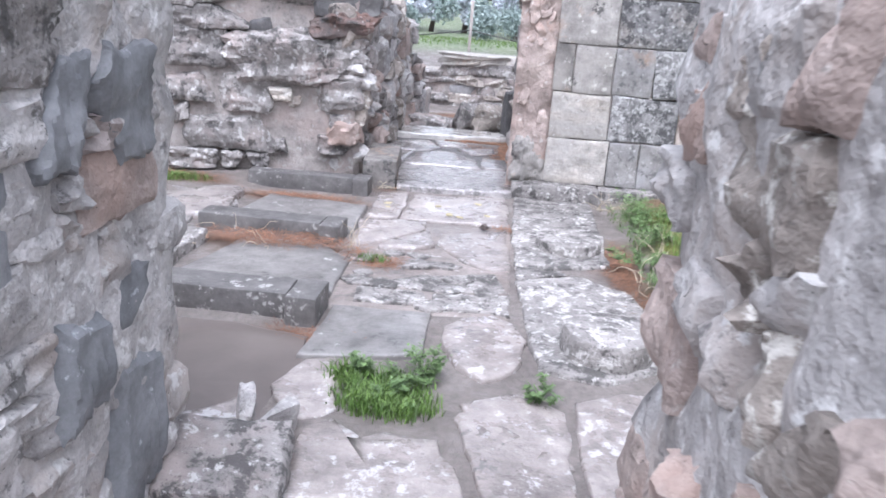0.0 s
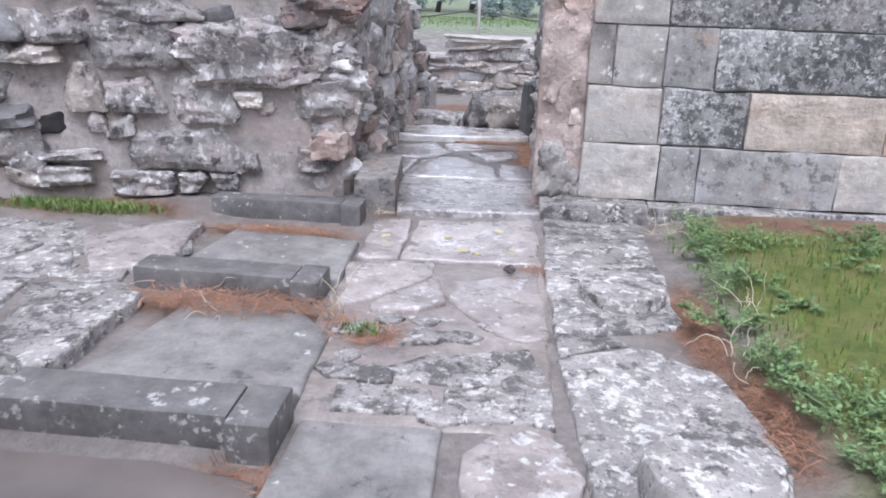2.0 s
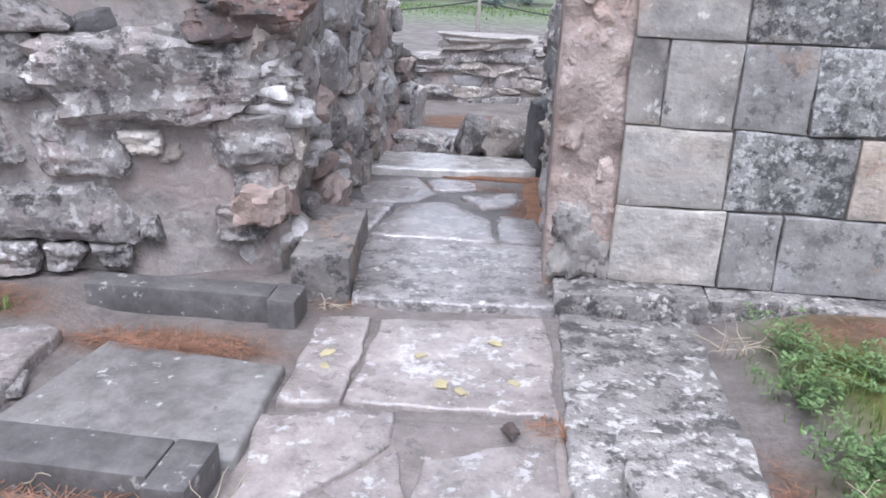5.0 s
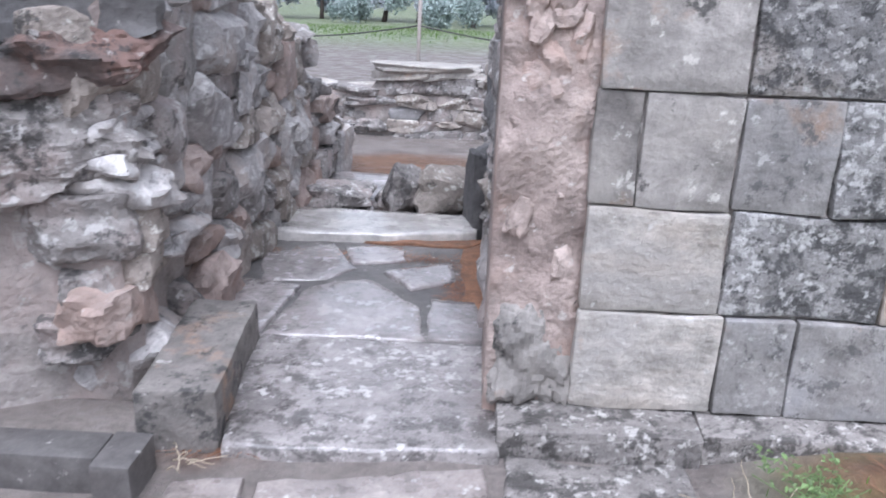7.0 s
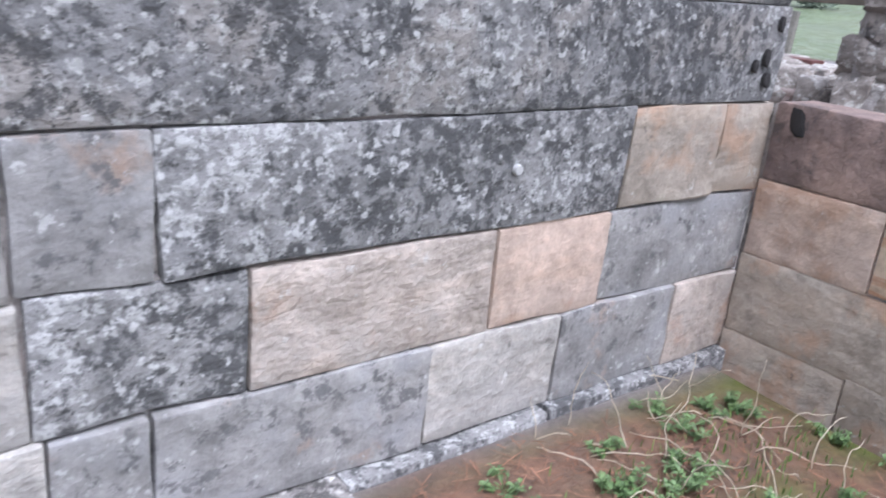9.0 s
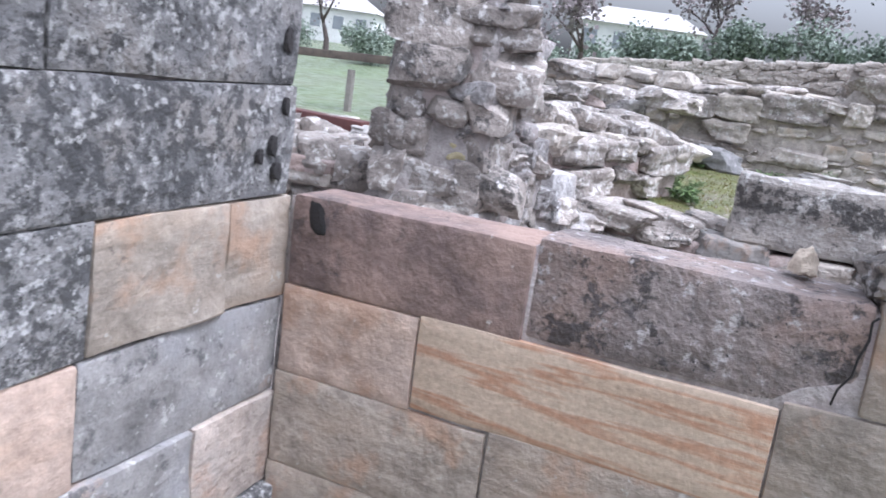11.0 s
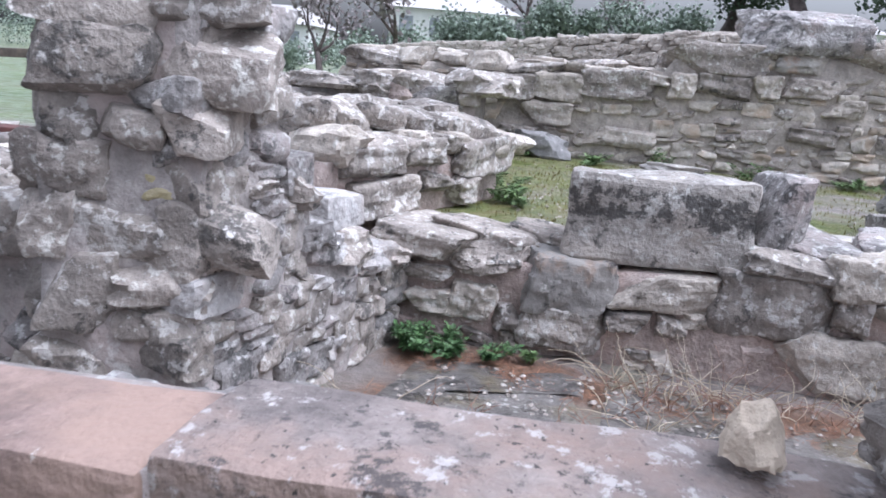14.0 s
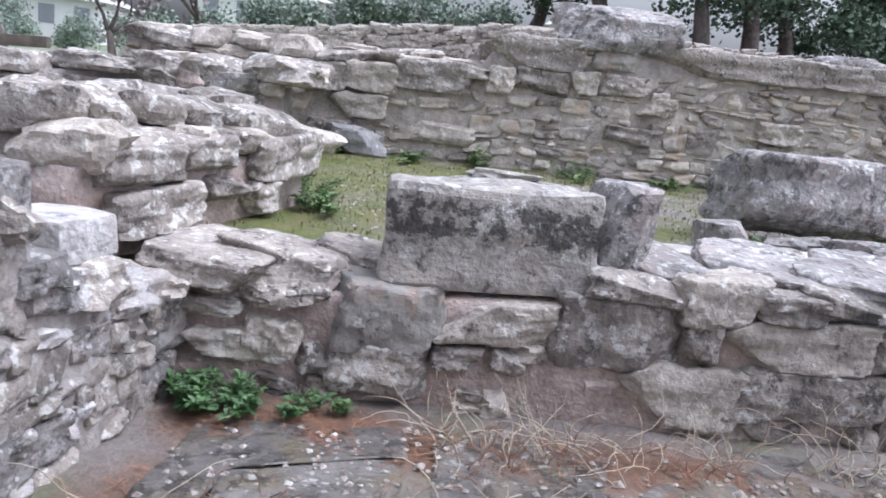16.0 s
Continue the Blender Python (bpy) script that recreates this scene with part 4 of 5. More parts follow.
paving("flat grey concrete landing between the steps", [((-0.92, 4.2), (-0.08, 4.2), (-0.1, 4.78), (-0.3, 5.02), (-0.75, 5.02))], 0.018, landing_mat)
paving("flat grey concrete landing strewn with needles", [((-1.0, 5.34), (-0.2, 5.34), (-0.22, 5.9), (-0.9, 5.98))], 0.03, landing_mat)
paving("broken grey flagstone of the side court", [((-1.75, 5.1), (-1.36, 5.12), (-1.52, 5.42), (-1.7, 5.6)), ((-1.3, 4.25), (-0.98, 4.3), (-0.95, 4.95), (-1.4, 5.0)), ((-2.3, 4.6), (-1.45, 4.4), (-1.5, 5.0), (-2.2, 5.3)),
       ((-2.4, 5.4), (-1.85, 5.2), (-1.62, 5.75), (-2.2, 5.85)), ((-1.4, 3.5), (-1.02, 3.5), (-1.02, 4.2), (-1.4, 4.2))], 0.05, rough_pave, 0.12, 0.015)
paving("smooth pale slab of the side court", [((-1.6, 5.65), (-1.2, 6.05), (-1.1, 5.98), (-1.02, 5.34), (-1.31, 5.21), (-1.48, 5.45))], 0.052, pave_mat)
paving("flat wet flagstone beyond the threshold", [((-0.45, 8.98), (0.0, 8.98), (0.0, 9.5), (-0.45, 9.6)), ((-0.45, 9.66), (0.3, 9.6), (0.3, 10.4), (-0.45, 10.5))], 0.0, wet_mat)


def flakes(x0, x1, y0, y1, size, z, mat, seed, label, share=1.0):
    """Thin broken flakes that fill the bed between the larger slabs."""
    rng = random.Random(seed)
    y = y0
    while y < y1:
        x = x0 + rng.uniform(-0.06, 0.02)
        while x < x1:
            r = size * rng.uniform(0.38, 0.62)
            n = rng.randrange(5, 8)
            t = rng.uniform(0, 6)
            pts = [(r * rng.uniform(0.75, 1.15) * math.cos(t + math.tau * i / n), 0.8 * r * rng.uniform(0.75, 1.15) * math.sin(t + math.tau * i / n)) for i in range(n)]
            if rng.random() < share:
                thing("flagstone_flake", slab_mesh(pts, 0.03, mat, x * 9 + y, 0.006, 0.01), Matrix.Translation((x, y, z + rng.uniform(-0.004, 0.003))), label, "paving", "paving flakes", "structure")
            x += size * rng.uniform(0.8, 1.05)
        y += size * 0.72


flakes(0.0, 0.72, 4.26, 5.05, 0.17, 0.004, rough_pave, 61, "thin broken flake of pale flagstone", 0.3)
flakes(0.2, 1.0, 2.6, 3.5, 0.2, -0.008, pave_mat, 62, "worn flake of grey flagstone", 0.2)
flakes(-2.4, -1.1, 4.1, 5.9, 0.3, 0.03, rough_pave, 63, "broken flake of grey court paving")


def drum(x, y, r, h, label):
    """A worn stub of a column: round, chipped at the rim, with an uneven top."""
    verts, faces = [], []
    n = 40
    rings = ((1.06, -0.03), (1.06, h * 0.5), (1.04, h * 0.9), (1.0, h), (0.75, h + 0.002), (0.45, h + 0.002), (0.15, h + 0.002))
    for k, z in rings:
        for i in range(n):
            a = math.tau * i / n
            q = Vector((math.cos(a) * 2.2, math.sin(a) * 2.2, x * 5))
            rr = r * k * (1 + 0.05 * noise.noise(q) + 0.03 * noise.noise(q * 3 + Vector((0, 0, z * 30))))
            zz = z + 0.004 * noise.noise(Vector((rr * math.cos(a) * 9, rr * math.sin(a) * 9, y)))
            verts.append((rr * math.cos(a), rr * math.sin(a), zz))
    for j in range(len(rings) - 1):
        for i in range(n):
            faces.append((j * n + i, j * n + (i + 1) % n, (j + 1) * n + (i + 1) % n, (j + 1) * n + i))
    faces.append(tuple((len(rings) - 1) * n + i for i in range(n)))
    me = mesh_of("column_drum", verts, faces, rough_pave, True)
    me.set_sharp_from_angle(angle=radians(28))
    thing("column_drum", me, pose(x, y, 0), label, "column drum")


drum(1.205, 3.91, 0.185, 0.115, "low round column drum stub on a pitted slab")
drum(1.115, 5.38, 0.185, 0.075, "worn round column stub on the paving")
thing("mud_basin", slab_mesh(((-0.5, -0.6), (0.9, -0.6), (0.55, -0.1), (0.42, 0.35), (0.1, 0.42), (-0.5, 0.42)), 0.05, mud_mat, 3, 0.004), pose(-0.5, 3.5, -0.028), "smooth wet brown mud in a shallow basin", "mud", kind="structure")


def rock_pile():
    for x, y, z, w, d, h, mat, lab in ((0.2, 9.28, 0.17, 0.19, 0.26, 0.3, rubble_mat, "rounded grey boulder behind the threshold"), (0.46, 9.28, 0.17, 0.34, 0.3, 0.3, rubble_warm, "large grey boulder behind the threshold"),
                                        (0.3, 9.62, 0.04, 0.5, 0.3, 0.24, rubble_mat, "grey half-buried boulder behind the threshold"), (-0.25, 9.5, 0.06, 0.4, 0.3, 0.16, rubble_mat, "flat grey boulder in the passage")):
        thing("boulder", rock(mat, 3), pose(x, y, z, 3, 4, 15) @ Matrix.Diagonal((w, d, h, 1)), lab, "boulder", "loose boulders")


rock_pile()


# ---- low sandstone wall of the grassy court ----
def low_wall():
    m = frame_of((4.043, 6.77, 0.0), (0, -1, 0), (-1, 0, 0))
    wall = thing("wall_low_east", core_mesh(3.2, 0.24, lambda x: 1.13 + 0.03 * x, mortar_mat, 0.3, 0.006, 4), m, "low parapet wall of brown and banded sandstone blocks", "wall", kind="structure")

    def course(z0, z1, blocks, seed):
        for i, (a, b, mat, depth) in enumerate(blocks):
            ua, ub = 6.77 - a, 6.77 - b
            za, zb = z0 + 0.045 * (ua + ub) / 2, z1 + 0.045 * (ua + ub) / 2
            me = ashlar_block(ub - ua - 0.006, depth, zb - za - 0.003, seed + i, mat, 0.014 if mat is block_mat else 0.006, 0.014 if z0 > 0.8 else 0.006)
            part("block", me, wall, frame_of((4.025 + (0.01 if mat is block_mat else 0), a - 0.004, za + 0.045 * (ua - ub) / 2), (0, -1, 0.045), (-1, 0, 0)))
    course(0.84, 1.145, ((6.75, 5.92, brown_mat, 0.24), (5.92, 5.05, block_mat, 0.27), (5.04, 4.3, buff_mat, 0.3), (4.3, 3.6, block_mat, 0.3)), 50)
    course(0.53, 0.84, ((6.75, 6.245, salmon_mat, 0.3), (6.245, 5.2, banded_mat, 0.3), (5.2, 4.4, buff_mat, 0.3), (4.4, 3.6, buff_mat, 0.3)), 60)
    course(0.195, 0.53, ((6.75, 5.97, buff_mat, 0.3), (5.97, 5.1, buff_mat, 0.3), (5.1, 4.3, peach_mat, 0.3), (4.3, 3.6, buff_mat, 0.3)), 70)
    course(-0.08, 0.195, ((6.75, 6.22, buff_mat, 0.3), (6.22, 5.4, buff_mat, 0.3), (5.4, 4.5, buff_mat, 0.3), (4.5, 3.6, buff_mat, 0.3)), 80)
    # The pit's shade is a flat black blob on the block.
    part("corner_pit", rock(recess_shade_mat, 2), wall, pose(4.026, 6.655, 1.08) @ Matrix.Diagonal((0.012, 0.06, 0.09, 1)), "flat black blob standing for a shaded weathered pit in the corner")
    # crack: a black strip on the face paints its inner shade
    path = [Vector((4.022, 5.06 + dy, z)) for dy, z in ((-0.012, 1.18), (0.0, 1.165), (-0.004, 1.12), (0.008, 1.07), (0.012, 1.02), (0.034, 0.98), (0.04, 0.935))]
    part("crack", join_meshes([tube(path, 0.0035, recess_shade_mat)], "crack", recess_shade_mat), wall, Matrix.Identity(4), "thin black strip standing for the shaded crack through the block")
    rng = random.Random(9)
    for i in range(9):
        y = 6.7 - i * 0.1
        back = rock(rubble_mat, rng.randrange(9), True)
        part("stone", back, wall, pose(4.3 + rng.uniform(-0.02, 0.06), y, 1.06 + 0.045 * (6.77 - y) + rng.uniform(-0.04, 0.02) - (0.1 if y > 5.95 else 0.04), 4, 3, rng.uniform(-20, 20)) @ Matrix.Diagonal((0.2, 0.14, 0.14, 1)))
    thing("loose_stone", rock(beige_mat, 6), pose(4.235, 5.235, 1.238, 10, 20, 60) @ Matrix.Diagonal((0.055, 0.06, 0.07, 1)), "small angular beige stone lying on the parapet", "stone")
    # rubble pier at the south end
    mp = frame_of((4.07, 4.96, 1.2), (0, -1, 0), (-1, 0, 0))
    pier = thing("wall_pier", core_mesh(0.9, 0.35, lambda x: 0.75, plaster_mat, 0.08, 0.05, 12), mp, "rubble pier of pinkish mortar with an overhanging grey stone", "wall", kind="structure")
    rng = random.Random(6)
    for a, z, w, h in ((0.0, 0.06, 0.22, 0.14), (0.16, 0.07, 0.2, 0.13), (0.02, 0.17, 0.16, 0.1), (0.15, 0.2, 0.2, 0.14), (0.03, 0.27, 0.18, 0.12), (0.2, 0.32, 0.2, 0.12), (0.34, 0.1, 0.2, 0.2), (0.36, 0.28, 0.18, 0.16), (0.16, 0.42, 0.16, 0.12), (0.34, 0.44, 0.2, 0.16)):
        lay(pier, mp, a, z, w, h, 0.26, rng.choice((rubble_warm, plaster_mat, rubble_east)), rng, rng.uniform(0.0, 0.05), False, 9, fine=True)
    rubble(pier, mp, 0.9, lambda x: 0.75, rng, 0.13, (0.1, 0.22), ((rubble_warm, 3), (rubble_mat, 2), (plaster_mat, 2)), 0.04, skip=0.05, u0=0.46)
    rubble(pier, mp, 0.9, lambda x: 0.75, rng, 0.13, (0.1, 0.22), ((rubble_warm, 3), (rubble_mat, 3)), 0.04, skip=0.1, u0=0.14, z0=0.5)
    part("stone", rock(overhang_mat, 6, True), pier, pose(4.17, 4.96, 1.615, 8, -6, 10) @ Matrix.Diagonal((0.22, 0.28, 0.135, 1)), "smooth dark grey overhanging stone")


low_wall()


# ---- eastern rooms ----
def east_rooms():
    rng = random.Random(41)
    # pier with stepped top
    a, b = Vector((5.62, 6.74, 0)), Vector((7.14, 6.42, 0))
    u = (b - a).normalized()
    n = Vector((u.y, -u.x, 0))

    def top(x):
        return lerp_table(x, ((0, 1.85), (0.2, 1.83), (0.22, 1.52), (0.46, 1.5), (0.48, 0.94), (0.68, 0.9), (0.7, 0.74), (1.1, 0.6), (1.56, 0.48)))
    m = frame_of((a.x, a.y, 0.22), u, n)
    mats = ((rubble_east, 6), (rubble_beige, 4), (rubble_mat, 1), (plaster_mat, 1))
    pier = thing("wall_east_pier", core_mesh(1.56, 0.5, top, mortar_mat, 0.06, 0.03, 14), m, "tall ruined rubble pier stepping down to a low wall", "wall", kind="structure")
    rubble(pier, m, 1.56, top, rng, 0.12, (0.09, 0.24), ((jamb_mat, 2), (rubble_mat, 4), (rubble_east, 4), (rubble_warm, 2)), 0.016, skip=0.06, gap=0.0, blocky=0.8)
    top_stones(pier, m, 1.56, top, 0.5, rng, [rubble_mat, rubble_warm], (0.15, 0.3), 0.1)
    for x0, w, d, h, zt in ((0.84, 0.3, 0.3, 0.15, 0.85), (0.5, 0.2, 0.3, 0.15, 1.06)):
        part("step_block", ashlar_block(w, d, h, x0 * 30, rubble_mat if x0 < 0.6 else jamb_mat, 0.02, 0.025), pier, m @ Matrix.Translation((x0, 0.0, zt - h)), "squared pale block with a flat top")
    mw = frame_of((5.53, 7.24, 0.22), (0.25, -0.95, 0), (-0.95, -0.25, 0))

    def topw(x):
        return 1.9
    face = thing("wall_east_pier_end", core_mesh(0.54, 0.45, topw, mortar_mat, 0.05, 0.03, 15), mw, "broken west face of the rubble pier with a hollow", "wall", kind="structure")
    hollow = ((0.38, 0.96, 0.14, 0.1), (0.3, 0.28, 0.32, 0.22))
    rubble(face, mw, 0.54, topw, rng, 0.19, (0.16, 0.36), ((rubble_east, 4), (rubble_warm, 5), (jamb_mat, 2)), 0.05, skip=0.0, avoid=hollow, gap=0.0, blocky=0.6)
    part("hollow", rock(orange_mat, 4), face, mw @ Matrix.Translation((0.36, -0.05, 0.97)) @ Matrix.Diagonal((0.12, 0.1, 0.08, 1)), "ochre-stained hollow")
    # A darker stone gives this hollow its shade by colour alone.
    part("hollow", rock(rubble_dark, 5), face, mw @ Matrix.Translation((0.3, -0.06, 0.3)) @ Matrix.Diagonal((0.26, 0.1, 0.2, 1)), "dark grey stone standing for the shaded hollow under a projecting stone")
    # wall that closes the room
    m = frame_of((7.2, 6.5, 0.24), (0, -1, 0), (-1, 0, 0))

    def topE(x):
        return lerp_table(x, ((0, 0.48), (1.0, 0.5), (1.9, 0.56), (3.4, 0.62), (7.0, 0.6)))
    wall = thing("wall_east", core_mesh(7.0, 0.6, topE, plaster_mat, 0.12, 0.03, 16), m, "low wall of squared limestone in pinkish mortar", "wall", kind="structure")
    low = ((0.56, 0.73, 0.36, 0.12), (0.2, 0.63, 0.27, 0.07), (0.95, 0.65, 0.4, 0.25), (1.43, 0.68, 0.47, 0.15), (1.95, 0.68, 0.48, 0.26), (2.27, 0.69, 0.13, 0.17), (2.66, 0.71, 0.6, 0.19), (3.08, 0.71, 0.17, 0.13), (2.0, 0.865, 0.38, 0.13), (2.34, 0.865, 0.32, 0.17),
           (2.62, 0.87, 0.24, 0.1), (2.88, 0.88, 0.3, 0.13), (2.21, 0.44, 0.46, 0.23), (2.79, 0.49, 0.68, 0.2), (0.96, 0.42, 0.38, 0.19), (0.47, 0.51, 0.23, 0.16), (1.26, 0.51, 0.19, 0.09), (1.47, 0.5, 0.12, 0.13), (0.22, 0.48, 0.23, 0.1))
    for i, (x, z, w, h) in enumerate(low):
        mat = stained_mat if i == 2 else rubble_warm if i == 0 else rubble_east if i % 3 else rubble_beige
        lay(wall, m, x, z - 0.24, w * 1.08, h * 1.1, 0.3, mat, rng, 0.045 if i not in (8, 9, 10, 11) else 0.07, i != 0, 2, fine=True)
    rubble(wall, m, 7.0, topE, rng, 0.17, (0.2, 0.5), mats, 0.05, skip=0.1, u0=3.2)
    rubble(wall, m, 3.2, topE, rng, 0.1, (0.1, 0.2), mats, 0.02, skip=0.45, avoid=tuple((x, z - 0.24, w, h) for x, z, w, h in low))
    for x, d, w, dd, h in ((0.2, 0.1, 0.45, 0.4, 0.13), (0.5, 0.32, 0.5, 0.45, 0.14), (0.15, 0.45, 0.5, 0.4, 0.12), (0.8, 0.42, 0.4, 0.35, 0.12), (2.2, 0.35, 0.5, 0.45, 0.13), (2.65, 0.4, 0.6, 0.5, 0.13), (3.1, 0.25, 0.5, 0.5, 0.12)):
        part("cap_stone", rock(rubble_warm if x < 1 else rubble_mat, int(x * 10) % 9, True, True), wall, m @ Matrix.Translation((x, -d, topE(x) + (0.06 if x < 1 else 0.1))) @ pose(0, 0, 0, 3, 4, x * 40) @ Matrix.Diagonal((w, dd, h, 1)), "flat broken capping stone")
    thing("limestone_block", ashlar_block(0.9, 0.46, 0.45, 91, crust_mat, 0.04, 0.045), frame_of((7.19, 5.6, 0.782), (0.02, -1, 0.01), (-1, -0.02, 0)), "large squared limestone block crusted with black lichen on the wall", "stone block")
    thing("limestone_block", rock(rubble_mat, 6, True), frame_of((7.46, 4.56, 1.1), (0, -1, 0), (-1, 0, 0)) @ Matrix.Diagonal((0.23, 0.4, 0.34, 1)), "small upright limestone block on the wall", "stone block")
    top_stones(wall, frame_of((7.5, 4.9, 0.24), (0, -1, 0), (-1, 0, 0)), 5.0, lambda x: 0.6, 0.9, rng, [rubble_mat, rubble_east, pale_mat], (0.3, 0.6), 0.11)
    for y, w, z in ((5.1, 0.26, 1.255),):
        thing("flat_stone", rock(pale_mat, int(w * 50) % 9), pose(7.56, y, z, 2, 3, 10) @ Matrix.Diagonal((0.16, w, 0.04, 1)), "thin pale flat stone lying on the large block", "stone", "flat stones")
    # low wall behind, to the north
    a, b = Vector((7.3, 6.9, 0)), Vector((8.9, 6.2, 0))
    u = (b - a).normalized()
    n = Vector((u.y, -u.x, 0))
    m = frame_of((a.x, a.y, 0.7), u, n)
    mid = thing("wall_middle", core_mesh(1.76, 0.7, lambda x: 0.42, plaster_mat, 0.12, 0.03, 18), m, "low ruined wall of heaped limestone in mortar", "wall", kind="structure")
    for x, z, w, h in ((0.45, 0.2, 0.5, 0.2), (0.95, 0.26, 0.25, 0.16), (1.25, 0.2, 0.25, 0.16), (1.5, 0.42, 0.6, 0.22), (0.8, 0.45, 0.34, 0.16), (0.35, 0.42, 0.42, 0.18)):
        lay(mid, m, x, z, w, h, 0.34, rubble_east, rng, 0.08, True, 3, fine=True)
    top_stones(mid, m, 1.76, lambda x: 0.5, 0.8, rng, [rubble_east, rubble_beige], (0.2, 0.45), 0.16)
    top_stones(mid, m @ Matrix.Translation((0, -0.2, 0)), 1.3, lambda x: 0.64, 0.5, rng, [rubble_east], (0.2, 0.4), 0.16)
    part("end_block", rock(rubble_east, 3, True), mid, m @ Matrix.Translation((1.45, -0.2, 0.54)) @ Matrix.Diagonal((0.6, 0.5, 0.26, 1)), "squared block at the wall's end")
    # wall behind that
    m = frame_of((10.6, 9.6, 0.6), (0.05, -1, 0), (-1, -0.05, 0))

    def topM(x):
        return lerp_table(x, ((0, 0.7), (2.9, 0.95)))
    back = thing("wall_back_north", core_mesh(2.9, 0.9, topM, mortar_mat, 0.2, 0.03, 20), m, "long ruined wall of coursed grey limestone", "wall", kind="structure")
    rubble(back, m, 2.9, topM, rng, 0.19, (0.2, 0.55), mats, 0.07, skip=0.03)
    top_stones(back, m, 2.9, lambda x: topM(x) + 0.03, 0.9, rng, [rubble_east, rubble_beige], (0.3, 0.7), 0.16)
    # far wall
    m = frame_of((12.2, 8.5, 0.75), (0, -1, 0), (-1, 0, 0))

    def topF(x):
        return 1.02 if x < 3.55 else 1.42
    far = thing("wall_far_east", core_mesh(17, 1.0, topF, pale_mortar, 0.25, 0.03, 22), m, "long coursed limestone wall with large capping blocks", "wall", kind="structure")
    big = ((1.87, 0.82, 0.62, 0.26), (2.45, 0.86, 0.48, 0.27), (3.06, 0.93, 0.68, 0.28), (2.32, 0.57, 0.57, 0.23), (4.06, 1.28, 0.96, 0.3), (4.93, 1.32, 0.48, 0.24), (6.11, 1.37, 1.72, 0.25), (3.75, 0.97, 0.29, 0.25),
           (4.17, 1.0, 0.49, 0.22), (4.57, 1.04, 0.31, 0.22), (5.02, 1.05, 0.52, 0.19), (5.4, 0.88, 0.41, 0.17), (5.11, 0.56, 0.44, 0.17), (6.67, 0.74, 0.41, 0.2), (2.07, 0.28, 0.43, 0.23), (3.12, 0.4, 0.75, 0.23), (7.5, 1.37, 0.9, 0.24), (8.5, 1.35, 0.9, 0.26))
    for i, (x, z, w, h) in enumerate(big):
        lay(far, m, x, z, w * 0.98, h * 0.98, 0.4, pale_mat if i == 5 else rubble_beige if i % 2 else rubble_warm, rng, 0.07, True, 1, fine=True)
    rubble(far, m, 11.5, topF, rng, 0.125, (0.13, 0.3), ((rubble_warm, 3), (far_mat, 8)), 0.03, skip=0.02, avoid=big, blocky=1.0, gap=0.035)
    top_stones(far, m, 3.5, lambda x: 1.06, 0.9, rng, [rubble_east, rubble_beige], (0.3, 0.7), 0.14)
    top_stones(far, m @ Matrix.Translation((7.2, -0.4, 0)), 9, lambda x: 1.5, 0.6, rng, [rubble_mat], (0.25, 0.5), 0.2)
    thing("capstone", rock(rubble_mat, 7, True, True), frame_of((12.45, 3.62, 2.35), (0, -1, 0.03), (-1, 0, 0)) @ Matrix.Diagonal((1.08, 0.7, 0.42, 1)), "big rounded limestone block lying on the far wall", "stone block")
    thing("limestone_block", rock(rubble_mat, 5, True, True), frame_of((9.25, 2.85, 1.17), (0.1, -1, 0), (-1, -0.1, 0)) @ Matrix.Diagonal((1.0, 0.6, 0.48, 1)), "dark grey squared block standing on rubble", "stone block")
    for i in range(10):
        thing("boulder", rock(rubble_mat, i % 9, i % 2 == 0), pose(8.4 + rng.uniform(-0.4, 0.5), 3.2 + rng.uniform(-0.9, 0.6), 0.86 + rng.uniform(-0.03, 0.05), 4, 5, rng.uniform(0, 180)) @ Matrix.Diagonal((rng.uniform(0.25, 0.55), rng.uniform(0.2, 0.4), rng.uniform(0.12, 0.25), 1)),
              "loose grey limestone lying by the wall", "boulder", "loose boulders")
    thing("boulder", rock(rubble_dark, 2), pose(11.95, 6.15, 0.98) @ Matrix.Diagonal((0.3, 0.55, 0.26, 1)), "dark boulder at the foot of the wall", "boulder", "loose boulders")
    # heap north of the parapet
    m = frame_of((5.5, 9.6, 0.2), (0.16, -0.98, 0), (-0.98, -0.16, 0))

    def topH(x):
        return lerp_table(x, ((0, 0.7), (1.2, 0.85), (2.2, 0.75), (2.6, 0.6)))
    heap = thing("wall_north_heap", core_mesh(2.5, 0.9, topH, mortar_mat, 0.15, 0.05, 24), m, "tumbled low rubble wall with dark hollows", "wall", kind="structure")
    rubble(heap, m, 2.5, topH, rng, 0.15, (0.14, 0.36), mats, 0.1, skip=0.1)
    top_stones(heap, m, 2.5, topH, 0.9, rng, [rubble_mat, rubble_east, rubble_warm], (0.12, 0.34), 0.14)
    m = frame_of((7.5, 15.0, 0.3), (0.25, -0.97, 0), (-0.97, -0.25, 0))
    heap2 = thing("wall_north_low", core_mesh(6.5, 0.9, lambda x: 0.45, mortar_mat, 0.25, 0.05, 26), m, "low tumbled wall of grey stones before the meadow", "wall", kind="structure")
    rubble(heap2, m, 6.5, lambda x: 0.45, rng, 0.16, (0.18, 0.45), mats, 0.1, skip=0.1)
    top_stones(heap2, m, 6.5, lambda x: 0.48, 0.9, rng, [rubble_mat, pale_mat], (0.25, 0.6), 0.14)
